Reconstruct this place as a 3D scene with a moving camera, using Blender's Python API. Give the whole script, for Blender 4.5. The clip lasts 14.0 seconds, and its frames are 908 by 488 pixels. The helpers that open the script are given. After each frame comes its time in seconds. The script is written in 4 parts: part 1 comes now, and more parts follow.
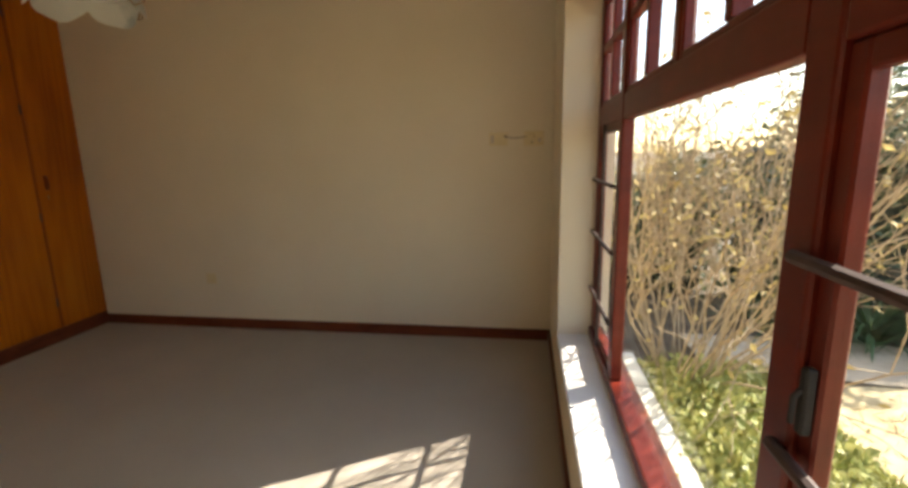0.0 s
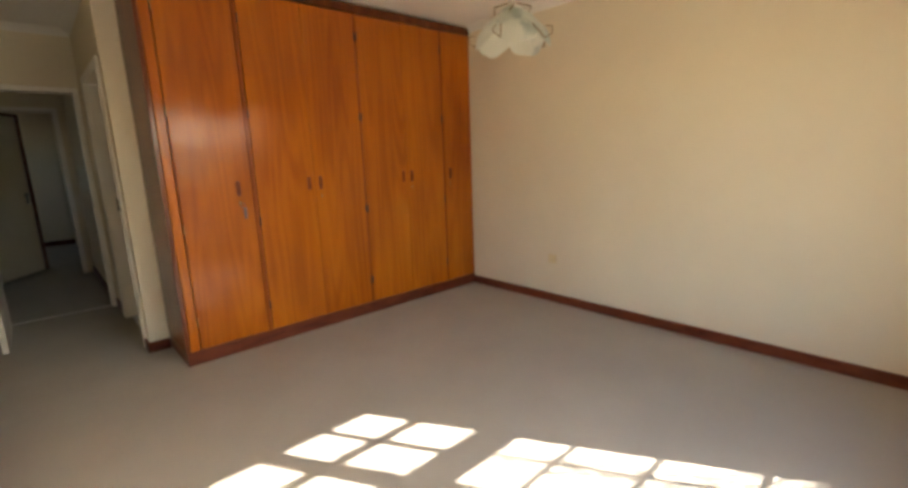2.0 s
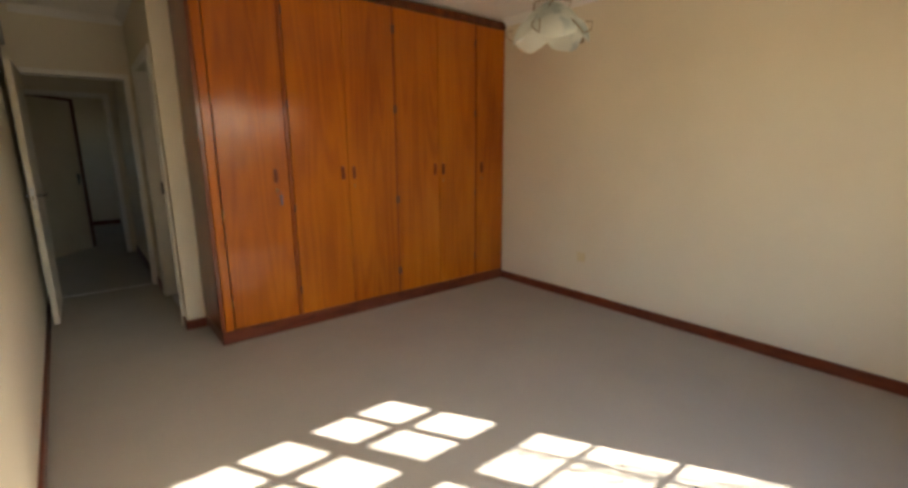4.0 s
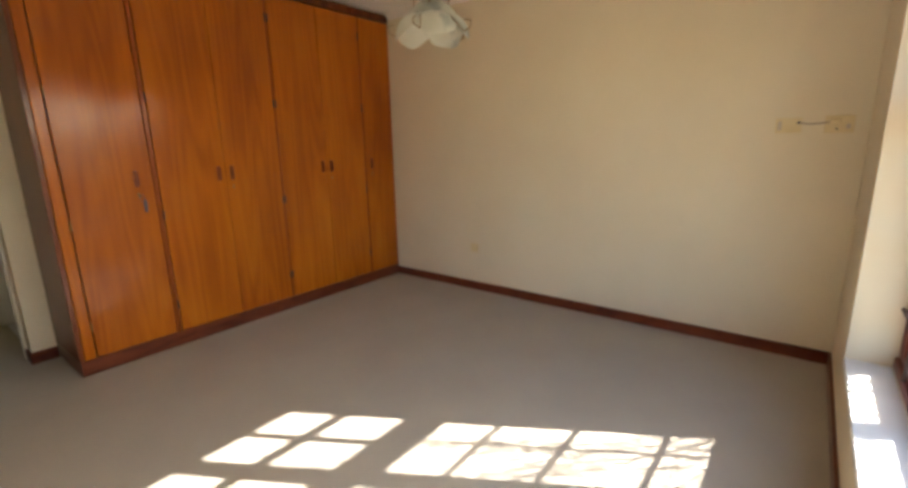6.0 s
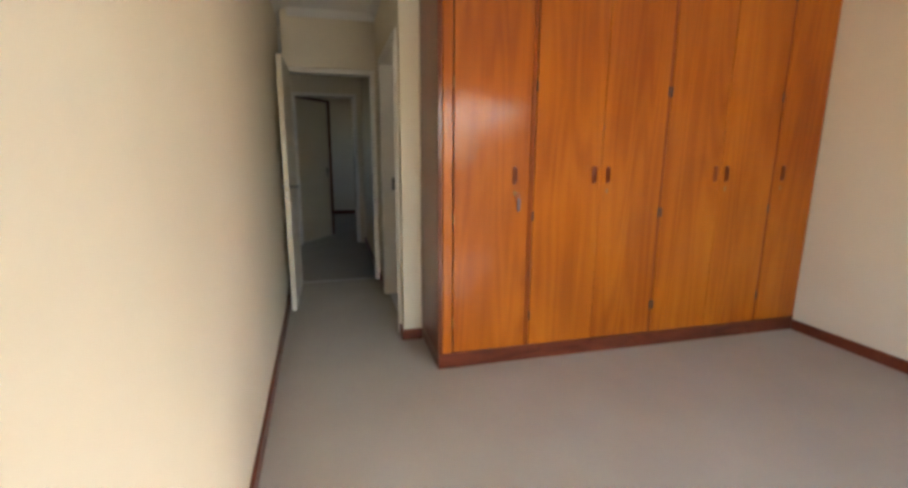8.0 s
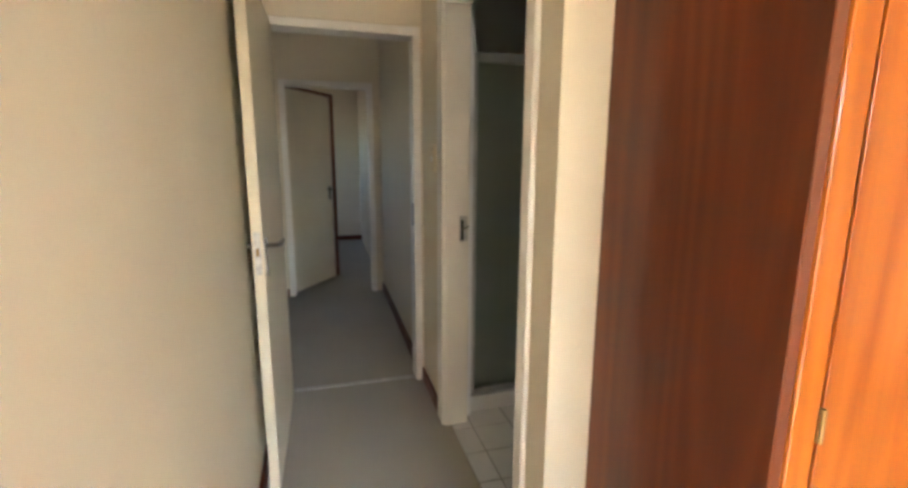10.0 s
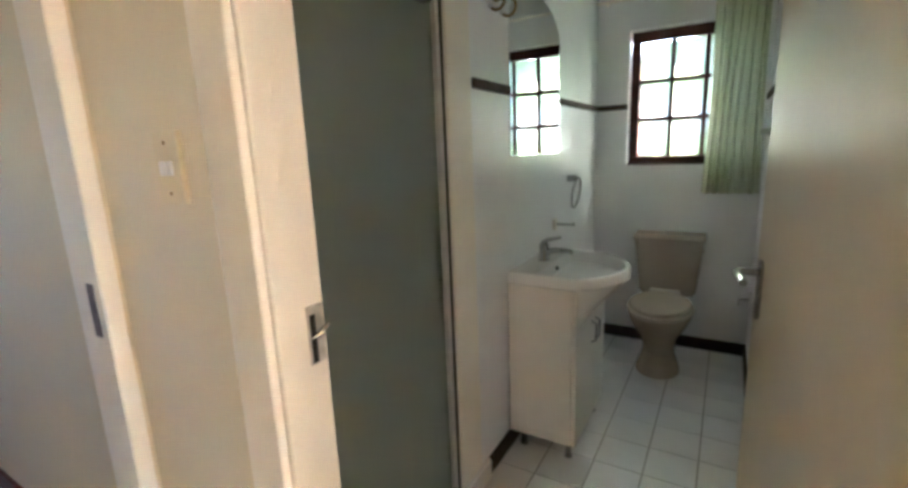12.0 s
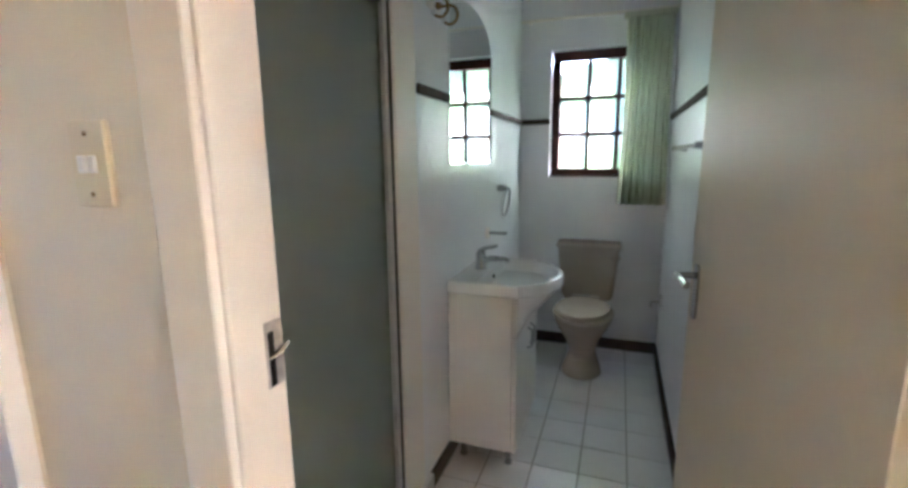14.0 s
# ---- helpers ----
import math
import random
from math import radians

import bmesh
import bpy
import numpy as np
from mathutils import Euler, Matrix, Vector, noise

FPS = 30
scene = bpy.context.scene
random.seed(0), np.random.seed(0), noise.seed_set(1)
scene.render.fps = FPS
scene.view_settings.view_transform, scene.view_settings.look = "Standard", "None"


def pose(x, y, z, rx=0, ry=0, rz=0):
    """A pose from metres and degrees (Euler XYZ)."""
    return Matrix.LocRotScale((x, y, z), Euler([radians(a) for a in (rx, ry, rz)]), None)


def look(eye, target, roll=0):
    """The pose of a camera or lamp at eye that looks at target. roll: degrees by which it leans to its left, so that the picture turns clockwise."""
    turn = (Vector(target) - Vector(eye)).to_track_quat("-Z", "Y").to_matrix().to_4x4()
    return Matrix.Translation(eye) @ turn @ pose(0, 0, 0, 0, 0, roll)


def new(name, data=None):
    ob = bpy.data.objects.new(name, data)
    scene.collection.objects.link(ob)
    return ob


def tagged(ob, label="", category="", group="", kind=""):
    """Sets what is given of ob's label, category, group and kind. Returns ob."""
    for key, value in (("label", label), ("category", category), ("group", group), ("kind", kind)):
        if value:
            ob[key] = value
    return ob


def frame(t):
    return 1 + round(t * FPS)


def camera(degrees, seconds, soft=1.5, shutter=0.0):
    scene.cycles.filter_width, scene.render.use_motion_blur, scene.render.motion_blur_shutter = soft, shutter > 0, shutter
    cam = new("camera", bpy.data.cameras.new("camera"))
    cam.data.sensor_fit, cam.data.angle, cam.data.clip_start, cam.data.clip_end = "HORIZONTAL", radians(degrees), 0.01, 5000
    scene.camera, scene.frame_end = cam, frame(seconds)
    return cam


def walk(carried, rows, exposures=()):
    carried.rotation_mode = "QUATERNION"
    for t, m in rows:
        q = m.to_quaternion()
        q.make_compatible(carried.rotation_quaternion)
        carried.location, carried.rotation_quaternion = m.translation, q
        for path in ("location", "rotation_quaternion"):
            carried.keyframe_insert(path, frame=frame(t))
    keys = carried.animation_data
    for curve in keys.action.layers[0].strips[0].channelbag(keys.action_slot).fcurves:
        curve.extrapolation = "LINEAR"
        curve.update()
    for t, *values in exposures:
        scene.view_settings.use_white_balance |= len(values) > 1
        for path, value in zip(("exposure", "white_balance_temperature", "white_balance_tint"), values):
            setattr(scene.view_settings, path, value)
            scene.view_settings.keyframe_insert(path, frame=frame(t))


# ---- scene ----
cam = camera(89.4, 14.0, soft=3.3)
PATH = [
    (0, (-0.175, -3.154, 1.316), (-0.484, -1.215, 0.933), -1.2),
    (0.3, (-0.182, -3.183, 1.327), (-0.938, -1.369, 0.953), -2.6),
    (0.5, (-0.175, -3.198, 1.337), (-1.159, -1.494, 0.977), -3.7),
    (1, (-0.231, -3.246, 1.331), (-1.477, -1.717, 1.002), -2.5),
    (1.5, (-0.228, -3.324, 1.353), (-1.636, -1.94, 1.034), -1.6),
    (2, (-0.226, -3.362, 1.361), (-1.678, -2.042, 0.974), -2.1),
    (2.5, (-0.234, -3.388, 1.355), (-1.695, -2.087, 0.938), -1.1),
    (3, (-0.217, -3.406, 1.375), (-1.684, -2.114, 0.952), -0.7),
    (3.2, (-0.203, -3.385, 1.363), (-1.7, -2.125, 0.948), -0.9),
    (5.3, (-0.241, -3.403, 1.358), (-1.775, -2.186, 0.952), -0.3),
    (5.5, (-0.241, -3.408, 1.362), (-1.656, -2.056, 0.949), -0.6),
    (6, (-0.216, -3.379, 1.366), (-1.417, -1.841, 0.928), -1.3),
    (6.5, (-0.239, -3.373, 1.357), (-1.373, -1.792, 0.894), -1.3),
    (7, (-0.38, -3.302, 1.313), (-1.843, -2.022, 0.844), -1.0),
    (7.5, (-0.642, -3.275, 1.269), (-2.47, -2.606, 0.81), 0.7),
    (8, (-1.061, -3.332, 1.311), (-2.957, -2.834, 0.916), 0.3),
    (8.5, (-1.524, -3.376, 1.306), (-3.428, -2.891, 0.93), -0.4),
    (9, (-2.043, -3.418, 1.297), (-3.952, -2.944, 0.938), -0.0),
    (9.2, (-2.264, -3.428, 1.308), (-4.174, -2.953, 0.952), 0.2),
    (11.3, (-4.142, -3.408, 1.376), (-5.779, -2.326, 0.989), -0.4),
    (11.5, (-4.259, -3.402, 1.377), (-5.755, -2.134, 0.981), -0.2),
    (12, (-4.517, -3.393, 1.373), (-5.524, -1.713, 0.968), -2.3),
    (12.5, (-4.577, -3.375, 1.366), (-5.296, -1.557, 0.947), -1.0),
    (13, (-4.587, -3.385, 1.368), (-5.219, -1.534, 0.955), -0.6),
    (13.5, (-4.597, -3.399, 1.366), (-5.185, -1.526, 0.984), -0.6),
    (14, (-4.637, -3.412, 1.363), (-5.302, -1.563, 0.992), -0.6),
]
EXPO = [(0.0, 2.05, 7300, 12), (0.6, 2.95, 7000, 11), (1.2, 3.55, 6850, 11), (2.0, 3.35, 6800, 11), (2.5, 2.95, 6750, 11), (5.5, 2.95, 6700, 11), (6.5, 3.15, 6700, 11), (7.4, 3.08, 6300, 12),
        (8.0, 3.85, 5850, 11), (8.4, 4.02, 5850, 12), (9.2, 4.45, 5900, 12), (11.3, 6.0, 6250, 17), (12.5, 6.45, 5850, 21), (14.0, 6.47, 5500, 23)]
walk(cam, [(t, look(eye, target, roll)) for t, eye, target, roll in PATH], EXPO)

# ---- light ----
SUN_DIR = Vector((1.0, 0.585, 0.816)).normalized()
world = bpy.data.worlds.new("world")
scene.world = world
world.use_nodes = True
wn = world.node_tree
sky = wn.nodes.new("ShaderNodeTexSky")
sky.sky_type = "NISHITA"
sky.sun_disc = False
sky.sun_elevation = math.asin(SUN_DIR.z)
sky.sun_rotation = math.atan2(SUN_DIR.x, SUN_DIR.y)
wn.nodes["Background"].inputs["Strength"].default_value = 0.15
wn.links.new(sky.outputs[0], wn.nodes["Background"].inputs["Color"])
sun = new("sun", bpy.data.lights.new("sun", "SUN"))
sun.data.energy, sun.data.angle, sun.data.color = 4.5, radians(0.55), (1.0, 0.96, 0.89)
sun.matrix_world = look(SUN_DIR * 30, (0, 0, 0))


# ---- materials ----
def node_mat(name):
    m = bpy.data.materials.new(name)
    m.use_nodes = True
    nt = m.node_tree
    return m, nt, nt.nodes["Principled BSDF"]


def noise_tex(nt, scale, detail=4.0, rough=0.55, stretch=(1, 1, 1), coord="Object"):
    tc = nt.nodes.new("ShaderNodeTexCoord")
    mp = nt.nodes.new("ShaderNodeMapping")
    mp.inputs["Scale"].default_value = stretch
    nz = nt.nodes.new("ShaderNodeTexNoise")
    nz.inputs["Scale"].default_value, nz.inputs["Detail"].default_value = scale, detail
    nz.inputs["Roughness"].default_value = rough
    nt.links.new(tc.outputs[coord], mp.inputs[0])
    nt.links.new(mp.outputs[0], nz.inputs["Vector"])
    return nz


def ramp(nt, src, stops):
    r = nt.nodes.new("ShaderNodeValToRGB")
    while len(r.color_ramp.elements) < len(stops):
        r.color_ramp.elements.new(0.5)
    for e, (p, c) in zip(r.color_ramp.elements, stops):
        e.position, e.color = p, (*c, 1)
    nt.links.new(src, r.inputs[0])
    return r


def add_bump(nt, bsdf, src, strength, distance):
    b = nt.nodes.new("ShaderNodeBump")
    b.inputs["Strength"].default_value, b.inputs["Distance"].default_value = strength, distance
    nt.links.new(src, b.inputs["Height"])
    nt.links.new(b.outputs[0], bsdf.inputs["Normal"])


def surface(name, dark, light, rough=0.5, scale=8.0, fine=120.0, bump=0.15, dist=0.002, metal=0.0, stretch=(1, 1, 1), lo=0.3, hi=0.7):
    m, nt, b = node_mat(name)
    n1 = noise_tex(nt, scale, 5, stretch=stretch)
    r = ramp(nt, n1.outputs[0], ((lo, dark), (hi, light)))
    nt.links.new(r.outputs[0], b.inputs["Base Color"])
    b.inputs["Roughness"].default_value, b.inputs["Metallic"].default_value = rough, metal
    if bump:
        n2 = noise_tex(nt, fine, 3, stretch=stretch)
        add_bump(nt, b, n2.outputs[0], bump, dist)
    return m


def wood(name, dark, mid, light, rough=0.3, coat=0.4, grain=(7, 7, 0.55), vary=True, mix=0.8):
    """Varnished veneer with upright flame grain."""
    m, nt, b = node_mat(name)
    big = noise_tex(nt, 1.0, 6, 0.6, grain)
    tc = nt.nodes.new("ShaderNodeTexCoord")
    mp = nt.nodes.new("ShaderNodeMapping")
    mp.inputs["Scale"].default_value = (1, 1, 0.16)
    wv = nt.nodes.new("ShaderNodeTexWave")
    wv.wave_type, wv.bands_direction = "BANDS", "Y"
    wv.inputs["Scale"].default_value, wv.inputs["Distortion"].default_value = 2.2, 7.0
    wv.inputs["Detail"].default_value, wv.inputs["Detail Scale"].default_value = 3.0, 1.1
    info = nt.nodes.new("ShaderNodeObjectInfo")
    sh = nt.nodes.new("ShaderNodeVectorMath")
    sh.operation = "SCALE"
    sh.inputs["Scale"].default_value = 7.0 if vary else 0.0
    cmb = nt.nodes.new("ShaderNodeCombineXYZ")
    for k in range(3):
        nt.links.new(info.outputs["Random"], cmb.inputs[k])
    nt.links.new(cmb.outputs[0], sh.inputs[0])
    add = nt.nodes.new("ShaderNodeVectorMath")
    nt.links.new(tc.outputs["Object"], add.inputs[0])
    nt.links.new(sh.outputs[0], add.inputs[1])
    nt.links.new(add.outputs[0], mp.inputs[0])
    nt.links.new(mp.outputs[0], wv.inputs["Vector"])
    mx = nt.nodes.new("ShaderNodeMix")
    mx.inputs[0].default_value = mix
    nt.links.new(wv.outputs["Fac"], mx.inputs[2])
    nt.links.new(big.outputs[0], mx.inputs[3])
    r = ramp(nt, mx.outputs[0], ((0.28, dark), (0.5, mid), (0.72, light)))
    nt.links.new(r.outputs[0], b.inputs["Base Color"])
    b.inputs["Roughness"].default_value = rough
    b.inputs["Specular IOR Level"].default_value = 0.22
    big.inputs["Distortion"].default_value = 1.2
    b.inputs["Coat Weight"].default_value, b.inputs["Coat Roughness"].default_value = coat, 0.22
    fine = noise_tex(nt, 1.0, 3, 0.6, (260, 260, 9))
    add_bump(nt, b, fine.outputs[0], 0.08, 0.001)
    return m


def veneer(name, dark, mid, light, coat=0.6, coat_rough=0.17):
    """Flat-sawn varnished veneer: tall flame figure, fine upright pores, each leaf its own cut."""
    m, nt, b = node_mat(name)
    tc = nt.nodes.new("ShaderNodeTexCoord")
    info = nt.nodes.new("ShaderNodeObjectInfo")
    cmb = nt.nodes.new("ShaderNodeCombineXYZ")
    for k in range(3):
        nt.links.new(info.outputs["Random"], cmb.inputs[k])
    sh = nt.nodes.new("ShaderNodeVectorMath")
    sh.operation = "SCALE"
    sh.inputs["Scale"].default_value = 9.0
    add = nt.nodes.new("ShaderNodeVectorMath")
    nt.links.new(cmb.outputs[0], sh.inputs[0])
    nt.links.new(tc.outputs["Object"], add.inputs[0])
    nt.links.new(sh.outputs[0], add.inputs[1])

    def grain(stretch, detail, rough):
        mp = nt.nodes.new("ShaderNodeMapping")
        mp.inputs["Scale"].default_value = stretch
        nz = nt.nodes.new("ShaderNodeTexNoise")
        nz.inputs["Scale"].default_value = 1.0
        nz.inputs["Detail"].default_value, nz.inputs["Roughness"].default_value = detail, rough
        nt.links.new(add.outputs[0], mp.inputs[0])
        nt.links.new(mp.outputs[0], nz.inputs["Vector"])
        return nz.outputs[0]

    def maths(op, a, c):
        n = nt.nodes.new("ShaderNodeMath")
        n.operation = op
        for k, v in enumerate((a, c)):
            if isinstance(v, float):
                n.inputs[k].default_value = v
            else:
                nt.links.new(v, n.inputs[k])
        return n.outputs[0]

    figure = grain((2.6, 3.4, 0.28), 2.0, 0.4)
    rings = maths("SINE", maths("MULTIPLY", figure, 100.0), 0.0)
    streak = grain((38.0, 38.0, 0.55), 4.0, 0.65)
    cloud = grain((2.0, 2.6, 0.9), 3.0, 0.5)
    v = maths("ADD", maths("MULTIPLY", rings, 0.062), maths("MULTIPLY", streak, 0.34))
    v = maths("ADD", v, maths("MULTIPLY", cloud, 0.80))
    v = maths("ADD", v, maths("MULTIPLY", info.outputs["Random"], 0.05))
    r = ramp(nt, v, ((0.38, dark), (0.64, mid), (0.92, light)))
    nt.links.new(r.outputs[0], b.inputs["Base Color"])
    b.inputs["Roughness"].default_value, b.inputs["Specular IOR Level"].default_value = 0.45, 0.12
    b.inputs["Coat Weight"].default_value, b.inputs["Coat Roughness"].default_value = coat, coat_rough
    pores = grain((280.0, 280.0, 8.0), 3.0, 0.6)
    add_bump(nt, b, pores, 0.07, 0.001)
    return m


def glass(name, gloss=0.03):
    m, nt, b = node_mat(name)
    nt.nodes.remove(b)
    out = nt.nodes["Material Output"]
    tr, gl, mx = (nt.nodes.new("ShaderNodeBsdf" + k) for k in ("Transparent", "Glossy", "Transparent"))
    nt.nodes.remove(mx)
    mx = nt.nodes.new("ShaderNodeMixShader")
    mx.inputs[0].default_value = 0.05
    tr.inputs[0].default_value = (0.95, 0.97, 0.96, 1)
    gl.inputs["Roughness"].default_value = gloss
    nt.links.new(tr.outputs[0], mx.inputs[1])
    nt.links.new(gl.outputs[0], mx.inputs[2])
    nt.links.new(mx.outputs[0], out.inputs[0])
    return m


def frosted(name, colour, see=0.15, rough=0.35, trans=0.6, deep=None):
    """Obscured glass: part diffuse translucency, part clear."""
    m, nt, b = node_mat(name)
    out = nt.nodes["Material Output"]
    b.inputs["Base Color"].default_value = (*colour, 1)
    b.inputs["Roughness"].default_value = rough
    tl = nt.nodes.new("ShaderNodeBsdfTranslucent")
    tl.inputs[0].default_value = (*colour, 1)
    if deep:
        blot = noise_tex(nt, 5.5, 2)
        tone = ramp(nt, blot.outputs[0], ((0.40, deep), (0.62, colour)))
        nt.links.new(tone.outputs[0], tl.inputs[0])
    tp = nt.nodes.new("ShaderNodeBsdfTransparent")
    m1, m2 = nt.nodes.new("ShaderNodeMixShader"), nt.nodes.new("ShaderNodeMixShader")
    m1.inputs[0].default_value, m2.inputs[0].default_value = trans, see
    nz = noise_tex(nt, 90, 2)
    add_bump(nt, b, nz.outputs[0], 0.3, 0.002)
    nt.links.new(b.outputs[0], m1.inputs[1])
    nt.links.new(tl.outputs[0], m1.inputs[2])
    nt.links.new(m1.outputs[0], m2.inputs[1])
    nt.links.new(tp.outputs[0], m2.inputs[2])
    nt.links.new(m2.outputs[0], out.inputs[0])
    return m


M_WALL = surface("cream_wall_paint", (0.69, 0.605, 0.455), (0.74, 0.655, 0.50), 0.75, 1.3, 220, 0.12, 0.002)
M_CEIL = surface("ceiling_paint", (0.76, 0.73, 0.68), (0.82, 0.79, 0.74), 0.85, 2, 160, 0.1, 0.002)
M_CARPET = surface("carpet_pile", (0.38, 0.342, 0.287), (0.425, 0.384, 0.322), 0.95, 2.0, 420, 0.5, 0.003, lo=0.25, hi=0.75)
M_SKIRT = wood("dark_stained_skirting", (0.075, 0.017, 0.008), (0.135, 0.03, 0.013), (0.19, 0.047, 0.02), 0.35, 0.3, (3, 3, 14), True, 0.97)
M_VENEER = veneer("varnished_veneer", (0.30, 0.062, 0.002), (0.44, 0.113, 0.003), (0.53, 0.157, 0.006), 0.5, 0.15)
M_STILE = veneer("red_brown_stile", (0.20, 0.038, 0.004), (0.27, 0.055, 0.005), (0.33, 0.075, 0.007))
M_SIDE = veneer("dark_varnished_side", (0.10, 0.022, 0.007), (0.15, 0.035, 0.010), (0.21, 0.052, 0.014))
M_BATHFRAME = wood("dark_red_brown_frame", (0.035, 0.010, 0.007), (0.06, 0.016, 0.010), (0.09, 0.024, 0.014), 0.45, 0.2, (3, 3, 8))
M_CARCASS = wood("dark_cabinet_wood", (0.075, 0.018, 0.006), (0.12, 0.03, 0.009), (0.18, 0.05, 0.014), 0.35, 0.3)
M_REDWOOD = wood("red_window_varnish", (0.09, 0.009, 0.005), (0.125, 0.013, 0.006), (0.16, 0.018, 0.008), 0.4, 0.15, (3, 3, 8), True, 0.95)
M_WHITE = surface("white_gloss_paint", (0.81, 0.765, 0.69), (0.87, 0.825, 0.755), 0.35, 3, 90, 0.06, 0.001)
M_DOOR = surface("cream_door_paint", (0.66, 0.58, 0.44), (0.72, 0.64, 0.50), 0.38, 2.5, 70, 0.08, 0.001)
M_SILL = surface("white_sill_paint", (0.72, 0.71, 0.68), (0.8, 0.79, 0.76), 0.4, 5, 90, 0.1, 0.001)
M_TILEW = surface("white_wall_tile", (0.80, 0.80, 0.82), (0.86, 0.86, 0.88), 0.28, 3, 40, 0.03, 0.001)
M_TILEF = surface("white_floor_tile", (0.77, 0.77, 0.78), (0.86, 0.86, 0.87), 0.2, 4, 60, 0.05, 0.001)
M_GROUT = surface("grey_grout", (0.22, 0.21, 0.20), (0.33, 0.32, 0.30), 0.9, 30, 300, 0.2, 0.001)
M_CHROME = surface("chrome", (0.34, 0.34, 0.35), (0.5, 0.5, 0.51), 0.12, 6, 60, 0, metal=1.0)
M_ALU = surface("aluminium_frame", (0.5, 0.5, 0.5), (0.62, 0.62, 0.61), 0.35, 12, 90, 0.05, metal=0.8)
M_BRASS = surface("aged_brass", (0.22, 0.13, 0.05), (0.36, 0.23, 0.09), 0.42, 20, 100, 0.1, metal=1.0)
M_IRON = surface("dark_iron_bar", (0.035, 0.02, 0.016), (0.07, 0.04, 0.032), 0.75, 20, 120, 0.2)
M_CERAMIC = surface("white_ceramic", (0.82, 0.82, 0.81), (0.86, 0.86, 0.85), 0.08, 3, 40, 0)
M_BEIGE = surface("beige_ceramic", (0.40, 0.32, 0.255), (0.45, 0.37, 0.30), 0.12, 3, 40, 0)
M_LID = surface("tan_plastic", (0.45, 0.37, 0.30), (0.50, 0.42, 0.345), 0.25, 3, 40, 0)
M_SEAT = surface("beige_plastic", (0.54, 0.46, 0.385), (0.60, 0.52, 0.44), 0.25, 3, 40, 0)
M_LAMIN = surface("white_laminate", (0.78, 0.76, 0.72), (0.83, 0.81, 0.77), 0.3, 3, 60, 0.03)
M_IVORY = surface("pale_ivory_plastic", (0.66, 0.57, 0.38), (0.72, 0.63, 0.44), 0.35, 12, 90, 0.03)
M_PLASTIC = surface("ivory_plastic", (0.66, 0.54, 0.30), (0.72, 0.60, 0.36), 0.35, 12, 90, 0.03)
# black for seal and fastener, and for the dark of gaps and holes
M_BLACK = surface("black_fittings_and_gap_shade", (0.012, 0.01, 0.009), (0.02, 0.018, 0.015), 0.8, 10, 90, 0)
M_STRIKE = surface("worn_plated_steel", (0.42, 0.40, 0.38), (0.66, 0.64, 0.60), 0.45, 40, 90, 0.1, metal=0.35)
M_TAG = surface("grey_tag_plastic", (0.075, 0.06, 0.075), (0.12, 0.10, 0.12), 0.4, 30, 90, 0.05)
M_GLASS = glass("clear_glass")
M_OBSC = frosted("obscured_window_glass", (0.52, 0.55, 0.51), 0.05, 0.2, 0.87, (0.36, 0.44, 0.31))
M_SHOWER = frosted("frosted_shower_glass", (0.33, 0.37, 0.325), 0.10, 0.25, 0.45)
m, nt, b = node_mat("mirror_silver")
b.inputs["Base Color"].default_value = (0.88, 0.9, 0.89, 1)
b.inputs["Metallic"].default_value, b.inputs["Roughness"].default_value = 1.0, 0.01
M_MIRROR = m


# ---- mesh tools ----
def cube_into(bm, x0, x1, y0, y1, z0, z1, bevel=0.0, seg=1):
    x0, x1 = min(x0, x1), max(x0, x1)
    y0, y1 = min(y0, y1), max(y0, y1)
    z0, z1 = min(z0, z1), max(z0, z1)
    vs = [bm.verts.new((x, y, z)) for x in (x0, x1) for y in (y0, y1) for z in (z0, z1)]
    fs = [bm.faces.new([vs[i] for i in q]) for q in
          ((0, 1, 3, 2), (4, 6, 7, 5), (0, 4, 5, 1), (2, 3, 7, 6), (0, 2, 6, 4), (1, 5, 7, 3))]
    if bevel:
        edges = list({e for f in fs for e in f.edges})
        bmesh.ops.bevel(bm, geom=edges, offset=bevel, segments=seg, affect="EDGES", profile=0.5)
    return bm


def boxes(*specs, bevel=0.0, seg=1):
    bm = bmesh.new()
    for s in specs:
        cube_into(bm, *s, bevel=bevel, seg=seg)
    return bm


